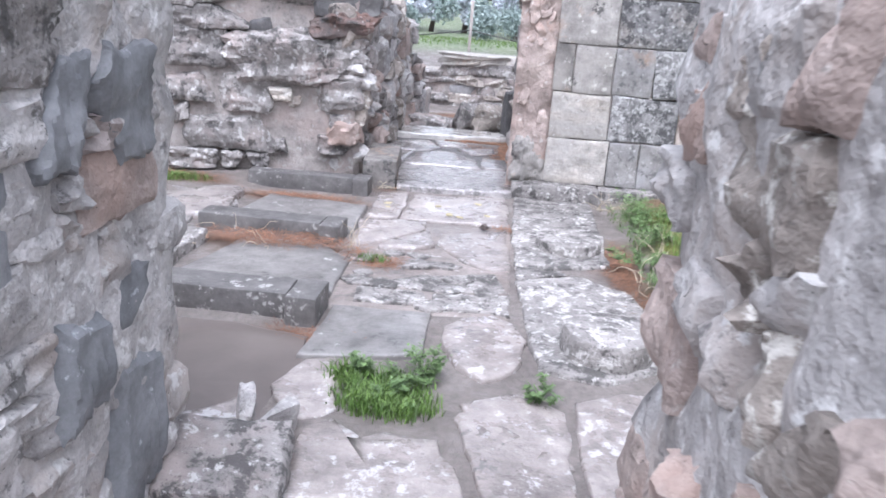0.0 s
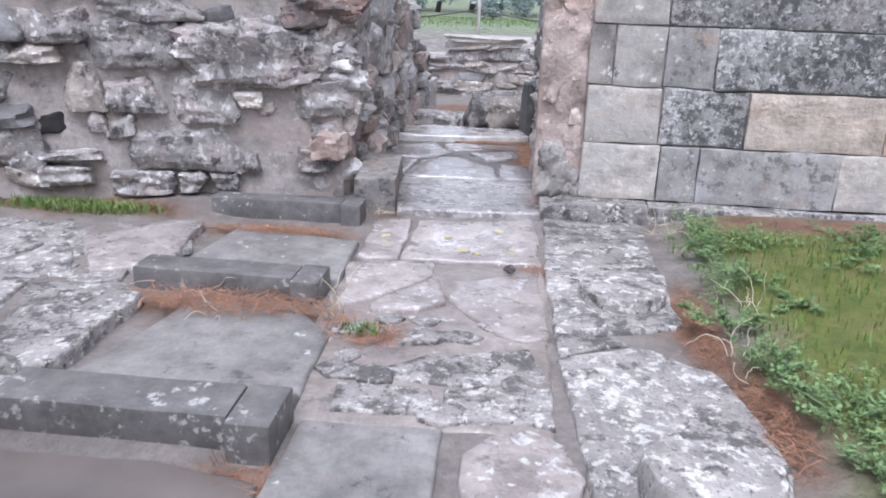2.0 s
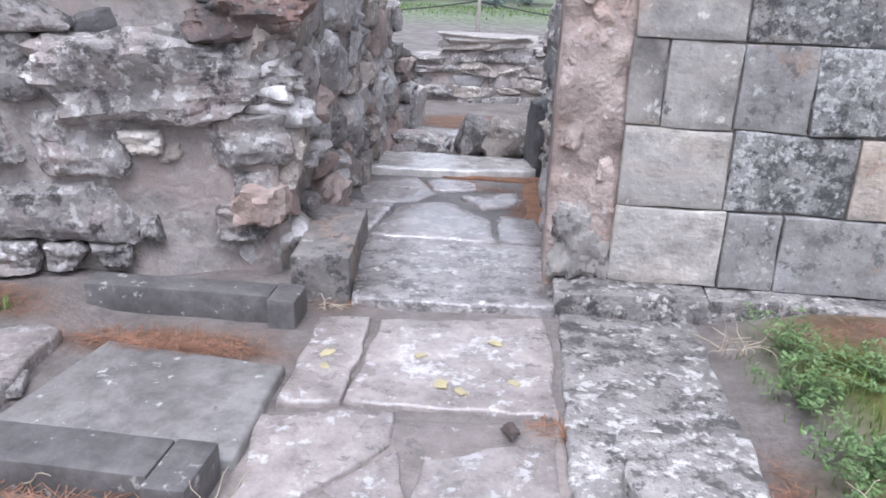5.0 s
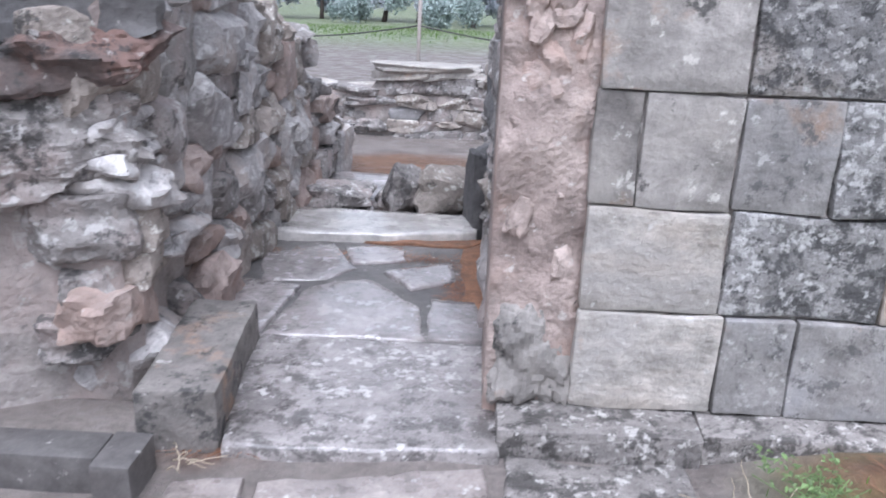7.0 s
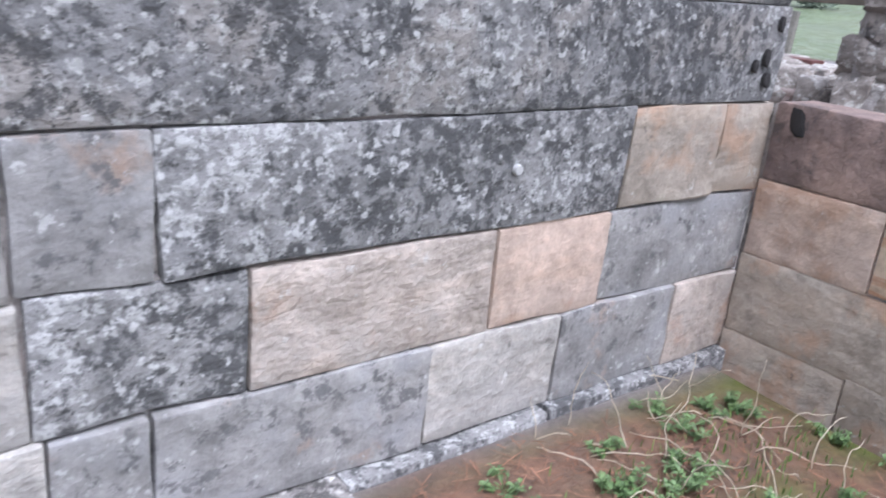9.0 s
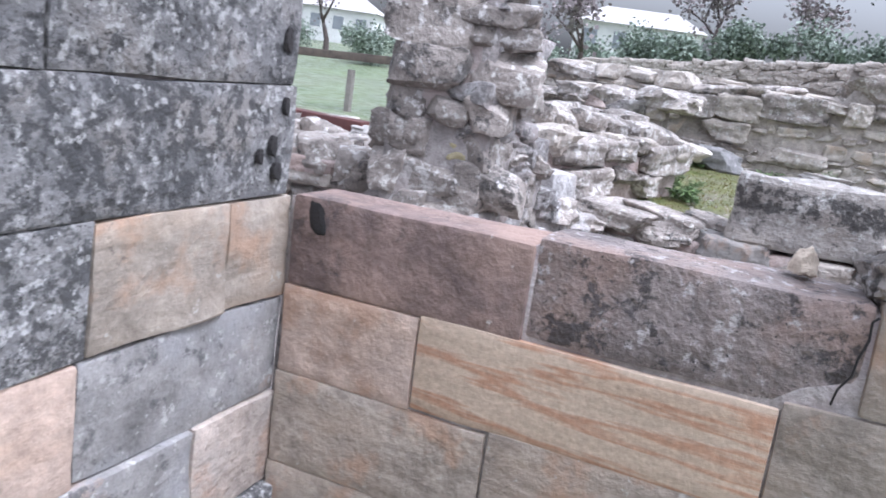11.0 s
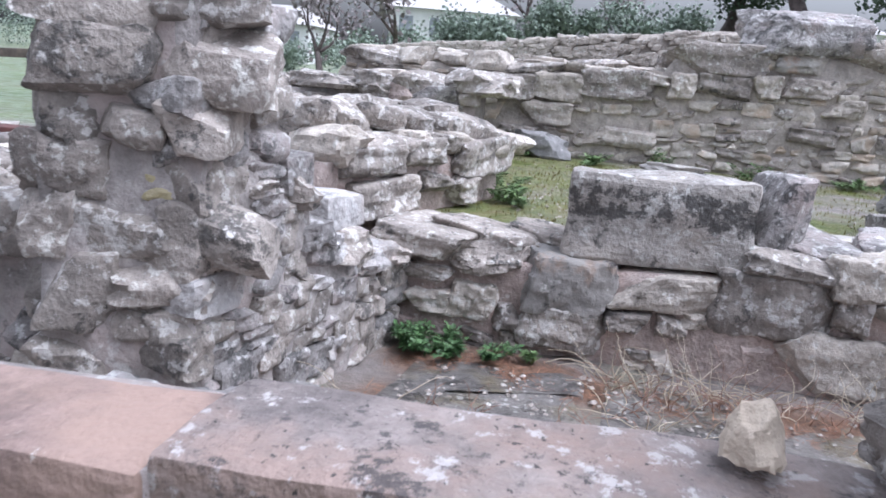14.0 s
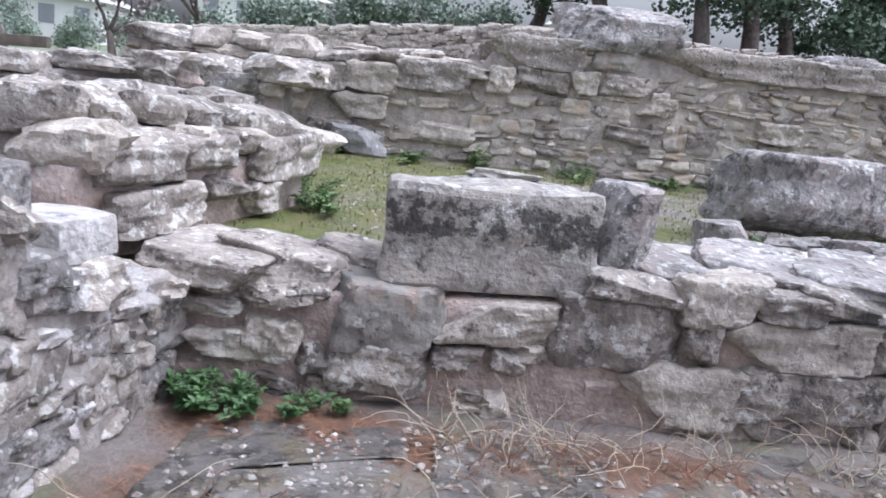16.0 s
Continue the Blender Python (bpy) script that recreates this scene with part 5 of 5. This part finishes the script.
    # wet floor slabs of the room
    paving("broken wet grey floor slab with moss", [((5.85, 5.36), (7.0, 5.3), (7.0, 4.2), (6.0, 4.05)), ((6.1, 6.1), (6.6, 6.0), (6.7, 5.45), (6.0, 5.4)), ((5.0, 5.2), (5.8, 5.3), (5.9, 4.2), (5.1, 4.1)), ((6.05, 3.98), (7.05, 4.12), (7.05, 2.6), (6.1, 2.6)), ((5.0, 4.0), (5.95, 4.05), (6.0, 2.7), (5.0, 2.7)), ((5.8, 6.35), (6.9, 6.2), (6.95, 5.45), (6.72, 5.42), (6.62, 6.05), (6.05, 6.15)),
           ((4.7, 6.2), (5.6, 6.3), (5.9, 5.5), (4.8, 5.3))], 0.266, floor_mat, 0.1, 0.015)


east_rooms()


# ---- plants and litter ----
def scatter(rng, n, spots):
    pts = []
    total = sum(s[2] * s[3] for s in spots)
    for cx, cy, rx, ry in spots:
        for _ in range(max(1, int(n * rx * ry / total))):
            a, r = rng.uniform(0, math.tau), math.sqrt(rng.random()) * rng.uniform(0.6, 1.15)
            x, y = cx + rx * r * math.cos(a), cy + ry * r * math.sin(a)
            pts.append((x, y, ground_z(x, y) + 0.004))
    return pts


def litter():
    rng = random.Random(71)
    near = [s for s in NEEDLE_SPOTS if s[1] < 9 and s[0] < 2]
    pts = [(x, y, max(z, 0.022 if x < -0.05 and 4.2 < y < 6.0 else z)) for x, y, z in scatter(rng, 6500, near)]
    thing("needle_litter", blades("needle_litter", pts, rng, needle_mat, (0.04, 0.09), 0.0014, flat=True), Matrix.Identity(4), "rust-brown fallen pine needles drifted against the steps", "needle litter", kind="stuff")
    pts = scatter(rng, 700, [s for s in NEEDLE_SPOTS if 2 < s[0] < 4])
    thing("needle_litter", blades("needle_litter", pts, rng, needle_mat, (0.03, 0.08), 0.0016, flat=True), Matrix.Identity(4), "thin rust-brown litter in the corner of the court", "needle litter", kind="stuff")
    thing("needle_litter", blades("needle_litter", scatter(rng, 1500, [s for s in NEEDLE_SPOTS if s[0] > 4]), rng, needle_mat, (0.04, 0.11), 0.0016, flat=True), Matrix.Identity(4), "rust-brown litter on the floor of the sunken room", "needle litter", kind="stuff")
    spots = ((1.95, 5.9, 0.5, 0.55), (1.7, 5.3, 0.25, 0.6), (1.75, 4.6, 0.22, 0.4), (2.8, 4.8, 1.1, 1.5), (3.2, 6.2, 0.8, 0.3), (1.6, 6.2, 0.2, 0.25))
    thing("grass", blades("grass", scatter(rng, 4200, spots), rng, grass_mat, (0.015, 0.05), 0.0025), Matrix.Identity(4), "short patchy green grass on mossy soil", "grass", kind="stuff")
    spots = ((-1.9, 6.15, 0.5, 0.12), (0.18, 3.5, 0.1, 0.1), (0.02, 4.86, 0.1, 0.06), (0.36, 3.3, 0.2, 0.13), (0.36, 3.3, 0.2, 0.13), (0.3, 3.45, 0.2, 0.12))
    thing("grass", blades("grass", scatter(rng, 4200, spots), rng, grass_mat, (0.02, 0.05), 0.0026, 1.2), Matrix.Identity(4), "small grass tufts growing in the paving joints", "grass", kind="stuff")
    spots = ((9.5, 5.8, 1.9, 1.1), (11.6, 4.0, 0.4, 3.0), (10, 2.5, 1.5, 1.5))
    thing("grass", blades("grass", scatter(rng, 3500, spots), rng, moss_mat, (0.01, 0.028), 0.004), Matrix.Identity(4), "yellow-brown mossy grass on the upper terrace", "grass", kind="stuff")
    spots = ((-6, 55, 14, 18),)
    thing("grass", blades("grass", scatter(rng, 5000, spots), rng, grass_mat, (0.04, 0.12), 0.02), Matrix.Identity(4), "green meadow grass beyond the ruins", "grass", kind="stuff")
    # pale stone chips
    verts = []
    for cx, cy, rx, ry, n in ((10.0, 3.6, 1.4, 1.2, 260), (9.2, 5.7, 0.8, 0.6, 260), (10.5, 5.6, 1.0, 0.7, 120), (6.4, 4.9, 0.65, 1.2, 330), (6.4, 5.9, 0.5, 0.4, 90), (6.5, 3.5, 0.5, 0.7, 120)):
        for _ in range(n):
            a, r = rng.uniform(0, math.tau), math.sqrt(rng.random())
            verts.append((cx + rx * r * math.cos(a), cy + ry * r * math.sin(a), rng.uniform(0.005, 0.02) * (1.5 if rng.random() < 0.12 else 1)))
    pv, pf = [], []
    for x, y, s in verts:
        z = max(ground_z(x, y), 0.27 if x < 7 else 0)
        o = len(pv)
        t = rng.uniform(0, 3)
        for dx, dy, dz in ((1, 0.2, -0.2), (-0.3, 1, -0.2), (-1, -0.3, -0.2), (0.2, -1, -0.2), (0.4, 0.3, 0.35), (-0.4, -0.1, 0.4)):
            pv.append((x + s * (dx * math.cos(t) - dy * math.sin(t)), y + s * (dx * math.sin(t) + dy * math.cos(t)), z + s * dz))
        pf += [tuple(o + i for i in q) for q in ((0, 1, 4), (1, 5, 4), (1, 2, 5), (2, 3, 5), (3, 0, 4), (3, 4, 5))]
    thing("stone_chips", mesh_of("stone_chips", pv, pf, rubble_warm), Matrix.Identity(4), "pale limestone chips strewn over the soil", "gravel", kind="stuff")


def leaf_cluster(rng, r, h, n, size):
    """Leaves on a handful of leaning sprigs, with gaps between them."""
    verts, faces = [], []
    sprigs = []
    for _ in range(max(5, n // 45)):
        a, k = rng.uniform(0, math.tau), rng.uniform(0.1, 1.25) * r
        sprigs.append((k * math.cos(a), k * math.sin(a), h * rng.uniform(0.35, 1.25) * (1.1 - 0.4 * k / r)))
    for _ in range(n):
        sx, sy, sh = rng.choice(sprigs)
        f = rng.random() ** 0.7
        x, y, z = sx * (0.45 + 0.55 * f) + rng.gauss(0, r * 0.07), sy * (0.45 + 0.55 * f) + rng.gauss(0, r * 0.07), sh * f + 0.008
        a = rng.uniform(0, math.tau)
        s = size * rng.uniform(0.45, 1.3)
        d = Vector((math.cos(a), math.sin(a), rng.uniform(-0.2, 0.9))).normalized()
        side = d.cross(Vector((0, 0, 1))).normalized() * s * rng.uniform(0.16, 0.34)
        p = Vector((x, y, z))
        o = len(verts)
        verts += [p, p + d * s * 0.5 + side, p + d * s + Vector((0, 0, -s * 0.2)), p + d * s * 0.5 - side]
        faces += [(o, o + 1, o + 2), (o, o + 2, o + 3)]
    return verts, faces


def weed(x, y, z, r, h, n, size, label, seed, mat=leaf_mat):
    rng = random.Random(seed)
    ob = thing("weed", None, pose(x, y, z), label, "weed", "weeds")
    v, f = leaf_cluster(rng, r, h, n * 2, size * 0.66)
    tagged(part("leaves", mesh_of("leaves", v, f, mat), ob, pose(x, y, z)), kind="stuff")
    stems = []
    for _ in range(7):
        a = rng.uniform(0, math.tau)
        k = rng.uniform(0.3, 0.8) * r
        stems.append(tube([Vector((0, 0, -0.01)), Vector((k * 0.5 * math.cos(a), k * 0.5 * math.sin(a), h * 0.5)), Vector((k * math.cos(a), k * math.sin(a), h * 0.85))], 0.002, leaf_mat, sides=3))
    tagged(part("stem_growth", join_meshes(stems, "stems", leaf_mat), ob, pose(x, y, z)), kind="stuff")


def weeds():
    for i, (x, y, r, h, n) in enumerate(((0.47, 3.5, 0.13, 0.13, 420), (0.22, 3.52, 0.09, 0.07, 160), (0.92, 3.45, 0.08, 0.08, 170), (0.34, 3.36, 0.14, 0.05, 160))):
        weed(x, y, -0.01, r, h, n, 0.035, "bushy green weed growing between the paving stones", 100 + i)
    for i, (x, y, r, h, n) in enumerate(((1.72, 4.35, 0.2, 0.12, 420), (1.55, 4.65, 0.14, 0.12, 260), (1.5, 5.05, 0.14, 0.1, 240), (1.62, 5.5, 0.18, 0.12, 300), (1.55, 5.95, 0.16, 0.12, 280), (1.85, 5.3, 0.14, 0.06, 120),
                                        (1.9, 6.1, 0.25, 0.1, 260), (2.4, 6.2, 0.25, 0.09, 200), (1.62, 6.3, 0.2, 0.13, 240), (2.3, 5.9, 0.2, 0.07, 150), (2.0, 4.25, 0.2, 0.09, 240), (1.7, 4.0, 0.15, 0.08, 160))):
        weed(x, y, 0.05, r * 1.15, h * 0.95, int(n * 1.3), 0.038, "leafy green weed along the edge of the paving", 120 + i)
    for i in range(22):
        rng = random.Random(140 + i)
        weed(2.3 + rng.uniform(0, 1.55), 5.85 + rng.uniform(0, 0.7), 0.06, rng.uniform(0.05, 0.11), 0.06, 80, 0.038, "small green weed on needle-covered soil", 140 + i)
    weed(6.98, 6.28, 0.28, 0.17, 0.12, 480, 0.06, "dark green leafy weed at the foot of the wall", 160, darkleaf_mat)
    weed(7.0, 6.08, 0.28, 0.16, 0.1, 320, 0.06, "dark green leafy weed at the foot of the wall", 163, darkleaf_mat)
    weed(7.02, 5.88, 0.28, 0.14, 0.07, 140, 0.055, "dark green leafy weed at the foot of the wall", 161, darkleaf_mat)
    weed(7.02, 5.68, 0.28, 0.07, 0.05, 120, 0.04, "small green weed at the foot of the wall", 162)
    for i, (x, y, r, h) in enumerate(((11.95, 4.9, 0.14, 0.25), (11.8, 4.0, 0.3, 0.14), (11.9, 2.4, 0.35, 0.28), (11.9, 1.9, 0.3, 0.2), (11.8, 3.0, 0.3, 0.1), (11.8, 5.6, 0.3, 0.1), (8.75, 6.05, 0.2, 0.14), (9.2, 6.25, 0.25, 0.18), (8.5, 3.5, 0.16, 0.16), (11.8, 6.5, 0.3, 0.15))):
        weed(x, y, ground_z(x, y), r, h, 260, 0.07, "green weed growing at the foot of the terrace wall", 170 + i)


def dry_stalks(x, y, z, n, spread, length, seed, label, mat=straw_mat, thick=0.0028):
    rng = random.Random(seed)
    ob = thing("dry_plant", None, pose(x, y, z), label, "dry plant", "dry plants")
    for _ in range(n):
        a = rng.uniform(0, math.tau)
        ln = length * rng.uniform(0.5, 1.2)
        p = Vector((rng.uniform(-spread, spread), rng.uniform(-spread, spread), 0))
        d = Vector((math.cos(a) * 0.6, math.sin(a) * 0.6, rng.uniform(0.3, 1.2))).normalized()
        pts = [p.copy()]
        for _ in range(9):
            d = (d + Vector((rng.uniform(-0.42, 0.42), rng.uniform(-0.42, 0.42), rng.uniform(-0.42, 0.25)))).normalized()
            p = p + d * ln / 9
            p.z = max(p.z, 0.006)
            pts.append(p.copy())
        part("stalk", join_meshes([tube(pts, lambda k: thick * (1 - 0.6 * k), mat, sides=4)], "stalk", mat), ob, pose(x, y, z))


litter()
weeds()
thing("pine_cone", rock(bark_mat, 3), pose(0.6, 5.63, 0.02, 0, 0, 35) @ Matrix.Diagonal((0.035, 0.055, 0.03, 1)), "small dark pine cone lying on the flagstones", "pine cone")
for i, (x, y, r) in enumerate(((0.35, 5.9, 0.02), (0.42, 5.86, 0.014), (0.52, 6.25, 0.016), (0.25, 6.1, 0.012), (-0.1, 6.05, 0.02), (-0.08, 5.95, 0.014), (0.6, 5.95, 0.012))):
    thing("lichen_patch", rock(orange_mat, i), pose(x, y, 0.0085, 0, 0, i * 40) @ Matrix.Diagonal((r * 2, r * 3, 0.007, 1)), "small orange lichen crust on a paving slab", "lichen", "orange lichen")
dry_stalks(1.42, 6.3, 0.03, 12, 0.06, 0.22, 201, "pale dry branching stalks by the plinth")
dry_stalks(1.5, 4.75, 0.03, 8, 0.06, 0.2, 202, "pale dry stalks among green weeds")
dry_stalks(1.6, 5.3, 0.04, 8, 0.1, 0.2, 203, "pale dry stalks among green weeds")
dry_stalks(-0.12, 5.0, 0.0, 7, 0.05, 0.2, 204, "pale dry grass stalks beside the step")
dry_stalks(3.25, 6.25, 0.07, 46, 0.42, 0.3, 205, "tangle of pale dry stalks on the soil")
dry_stalks(-0.2, 6.42, 0.02, 6, 0.03, 0.14, 206, "small dry weed by the kerb block")
dry_stalks(-0.8, 4.98, 0.02, 10, 0.25, 0.12, 207, "pale dry stems in the needle litter")
for i, (x, y) in enumerate(((6.85, 5.05), (6.9, 4.8), (6.9, 4.5), (6.95, 4.2), (6.9, 3.7), (6.85, 3.4), (6.9, 5.3))):
    dry_stalks(x, y, 0.28, 14, 0.12, 0.36, 210 + i, "tangled pale dry vines at the foot of the wall")
    dry_stalks(x - 0.05, y - 0.1, 0.28, 12, 0.14, 0.26, 310 + i, "thin reddish dry stems at the foot of the wall", redstalk_mat, 0.002)
for i, (x, y, n, ln) in enumerate(((6.1, 5.4, 30, 0.26), (6.08, 5.2, 26, 0.24), (6.05, 5.75, 8, 0.3), (6.2, 5.95, 7, 0.34), (6.6, 5.15, 12, 0.2))):
    dry_stalks(x, y, 0.27, n, 0.12, ln, 330 + i, "dense tuft of thin reddish dry stems on the floor", redstalk_mat, 0.0026)
for i, (x, y) in enumerate(((5.93, 6.27), (5.6, 5.3), (6.05, 5.3), (6.05, 5.1))):
    dry_stalks(x, y, 0.27, 8, 0.1, 0.4, 230 + i, "leggy dry reddish plant on the room floor")


# ---- fence, meadow and distance ----
def north_fence():
    fence = thing("rope_fence", None, pose(-0.4, 19, -0.3), "rope fence on slim grey posts before the meadow", "fence")
    for x in (-5.5, -0.45, 4.6):
        part("post", join_meshes([tube([Vector((x, 19, -0.5)), Vector((x, 19, 0.3)), Vector((x + 0.01, 19, 1.35))], 0.035, post_mat, sides=8)], "post", post_mat), fence, Matrix.Identity(4))
    for x in (-5.5, -0.45):
        pts = [Vector((x + 5.05 * k / 10, 19, 0.72 - 0.28 * math.sin(math.pi * k / 10))) for k in range(11)]
        part("rope", join_meshes([tube(pts, 0.014, rope_mat)], "rope", rope_mat), fence, Matrix.Identity(4))


def east_fence():
    rail = thing("rail_fence", None, pose(16, 15, 0.4), "timber rail fence with a broad brown top rail", "fence")

    def box(w, d, h, mat, seed):
        return ashlar_block(w, d, h, seed, mat, 0.004)
    for y, z0 in ((17.6, 0.3), (15.7, 0.35), (13.8, 0.35), (11.9, 0.4)):
        part("post", box(0.12, 0.12, 0.95, post_mat, y), rail, pose(16, y, z0 - 0.1))
    part("top_rail", box(0.14, 9.5, 0.16, wood_mat, 3), rail, pose(15.93, 20.5, 1.12, -2.2))
    z = ground_z(9.0, 9.9)
    seat = thing("timber_bench", None, pose(9.0, 9.95, z), "low bench of dark red timber on short posts", "bench")
    part("seat_beam", box(0.24, 1.3, 0.14, redwood_mat, 4), seat, pose(8.9, 10.6, 0.78))
    for y in (9.5, 10.4):
        part("leg", box(0.14, 0.14, 0.86 - z, post_mat, y), seat, pose(8.95, y + 0.07, z - 0.06))


def leafy(rng, blobs, n, size):
    """Leaf sprays spread through several clumps."""
    verts, faces = [], []
    for c, r in blobs:
        for _ in range(n):
            d = Vector((rng.gauss(0, 1), rng.gauss(0, 1), rng.gauss(0, 0.8)))
            p = Vector(c) + d.normalized() * r * (rng.random() ** 0.45) * rng.uniform(0.7, 1.1)
            s = size * rng.uniform(0.5, 1.4)
            a = Vector((rng.gauss(0, 1), rng.gauss(0, 1), rng.gauss(0, 1))).normalized() * s
            b = a.cross(Vector((rng.gauss(0, 1), rng.gauss(0, 1), rng.gauss(0, 1)))).normalized() * s * 0.45
            o = len(verts)
            verts += [p - a * 0.5, p + b, p + a * 0.6, p - b]
            faces.append((o, o + 1, o + 2, o + 3))
    return verts, faces


def limb(rng, p, d, ln, r, depth, out):
    pts = [p.copy()]
    for _ in range(4):
        d = (d + Vector((rng.uniform(-0.25, 0.25), rng.uniform(-0.25, 0.25), rng.uniform(-0.1, 0.2)))).normalized()
        p = p + d * ln / 4
        pts.append(p.copy())
    out.append(tube(pts, lambda k: r * (1 - 0.45 * k), bark_mat, sides=5))
    tips = [p]
    if depth:
        for _ in range(3):
            e = (d + Vector((rng.uniform(-0.9, 0.9), rng.uniform(-0.9, 0.9), rng.uniform(-0.2, 0.7)))).normalized()
            tips += limb(rng, p, e, ln * 0.7, r * 0.5, depth - 1, out)
    return tips


def tree(name, x, y, height, seed, mat, label, depth=2, leaves=60, size=0.35, clump=0.8, lean=0.0, trunk=0.5):
    rng = random.Random(seed)
    z = ground_z(x, y) - 0.05
    ob = thing(name, None, pose(x, y, z), label, "tree", "trees in the distance")
    out = []
    tips = limb(rng, Vector((0, 0, 0)), Vector((lean, rng.uniform(-0.1, 0.1), 1)).normalized(), height * trunk, height * 0.035, depth, out)
    part("trunk", join_meshes(out, "trunk", bark_mat), ob, pose(x, y, z))
    v, f = leafy(rng, [(t, clump * rng.uniform(0.6, 1.2)) for t in tips], leaves, size)
    part("crown", mesh_of("crown", v, f, mat), ob, pose(x, y, z))
    return ob


def bush(x, y, r, seed, mat, label, n=140, size=0.25, tall=1.0):
    rng = random.Random(seed)
    z = ground_z(x, y)
    blobs = [((rng.uniform(-r, r), rng.uniform(-r, r), r * tall * rng.uniform(0.3, 0.9)), r * rng.uniform(0.4, 0.7)) for _ in range(6)]
    v, f = leafy(rng, blobs, n, size)
    thing("bush", mesh_of("bush", v, f, mat), pose(x, y, z), label, "bush", "bushes in the distance")


def house(x, y, w, d, h, turn, label, seed):
    z = ground_z(x, y) - 0.3
    m = pose(x, y, z, 0, 0, turn)
    ob = thing("house", None, m, label, "house", "distant houses")
    part("wall", ashlar_block(w, d, h, seed, white_mat, 0.0), ob, m)
    verts = [(-0.4, 0.4, h), (w + 0.4, 0.4, h), (w + 0.4, -d - 0.4, h), (-0.4, -d - 0.4, h), (w * 0.2, -d / 2, h + 1.5), (w * 0.8, -d / 2, h + 1.5)]
    part("roof", mesh_of("roof", verts, [(0, 1, 5, 4), (1, 2, 5), (2, 3, 4, 5), (3, 0, 4), (3, 2, 1, 0)], roof_mat), ob, m)
    k = int(w // 2.2)
    for i in range(k):
        for side, yy in ((1, 0.03), (-1, -d - 0.03)):
            win = part("window", ashlar_block(1.0, 0.08, 1.2, i, glass_mat, 0.0), ob, m @ Matrix.Translation((0.7 + i * 2.2, yy if side > 0 else yy + 0.06, h * 0.45)))
    return ob


north_fence()
east_fence()
RNG = random.Random(300)
# The wood's haze is only its pale bluish foliage colour.
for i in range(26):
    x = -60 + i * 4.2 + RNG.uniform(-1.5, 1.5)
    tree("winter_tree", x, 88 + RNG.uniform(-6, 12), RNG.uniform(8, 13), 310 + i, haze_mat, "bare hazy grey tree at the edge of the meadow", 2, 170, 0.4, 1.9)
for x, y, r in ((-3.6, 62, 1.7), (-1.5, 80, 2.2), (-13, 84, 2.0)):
    bush(x, y, r, int(x * 3 + 500), haze_green, "rounded blue-green evergreen, paled with painted haze, at the edge of the meadow", 900, 0.2, 1.5)
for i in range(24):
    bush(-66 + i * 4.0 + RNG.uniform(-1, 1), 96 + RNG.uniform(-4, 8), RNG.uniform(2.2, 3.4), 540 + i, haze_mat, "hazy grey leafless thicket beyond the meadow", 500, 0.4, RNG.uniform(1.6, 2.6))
for i, (x, y, h, le) in enumerate(((24, -1.2, 7.5, 0.15), (25, -2.8, 8.0, -0.1), (27, -4.6, 7.5, 0.1), (26, 0.8, 8.5, 0.1), (30, 2.6, 8.0, 0), (29, -8, 8, 0))):
    tree("pine_tree", x, y, h, 400 + i, pine_mat, "dark green pine tree with a leaning brown trunk", 2, 2000, 0.12, 1.5, le, 0.3)
for i, (x, y, r) in enumerate(((26, -6.5, 1.6), (27, -9, 1.8), (38, 12, 1.5), (36, 15, 1.6), (44, 22, 1.8), (40, 27, 1.5), (33, 9.5, 1.2), (50, 30, 2.2), (46, 37, 2.2), (52, 44, 2.4), (34, 4.5, 1.6), (34, 7, 1.4))):
    bush(x, y, r, 430 + i, hazed_bush_mat if i > 1 else pine_mat, "dense green bush behind the ruins", 700, 0.13, 1.1)
for i, (x, y, h) in enumerate(((34, 17, 5.5), (31, 13, 4.5), (40, 24, 6), (36, 9, 4.5), (45, 33, 6.5), (48, 40, 6), (38, 6, 4.5), (42, 46, 6.5))):
    tree("bare_tree", x, y, h, 450 + i, twig_mat, "leafless orchard tree with spreading branches", 3, 16, 0.16, 0.8, 0.0, 0.3)
house(62, 13, 9, 8, 3.2, 100, "white single-storey house with a pale roof", 1)
house(58, 27, 7, 7, 3.0, 95, "low grey-white house among trees", 2)
house(70, 44, 9, 8, 3.4, 110, "white house at the edge of the meadow", 3)
house(64, -12, 9, 8, 3.4, 80, "white house behind the pine trees", 4)


def bank():
    """Stone-faced terrace behind the far wall."""
    m = frame_of((19.5, 10.2, 1.6), (0.05, -1, 0), (-1, -0.05, 0))
    wall = thing("wall_terrace", core_mesh(18, 1.2, lambda x: min(1.3, 0.5 + 0.12 * x), pale_mortar, 0.3, 0.05, 33), m, "long pale dry-stone terrace wall of small stones", "wall", kind="structure")
    rng = random.Random(500)
    verts, faces = [], []
    src = rock(rubble_warm, 2, True)
    sv = [v.co.copy() for v in src.vertices]
    sf = [tuple(p.vertices) for p in src.polygons]
    for i in range(900):
        u = rng.uniform(0.1, 12)
        z = rng.uniform(0.02, min(1.3, 0.5 + 0.12 * u))
        mm = m @ Matrix.Translation((u, 0.0, z)) @ pose(0, 0, 0, rng.uniform(-9, 9), rng.uniform(-9, 9), rng.uniform(-9, 9)) @ Matrix.Diagonal((rng.uniform(0.12, 0.3), 0.16, rng.uniform(0.07, 0.14), 1))
        o = len(verts)
        verts += [mm @ v for v in sv]
        faces += [tuple(k + o for k in q) for q in sf]
    tagged(part("small_stones", mesh_of("small_stones", verts, faces, rubble_beige, True), wall, Matrix.Identity(4)), kind="stuff")


bank()
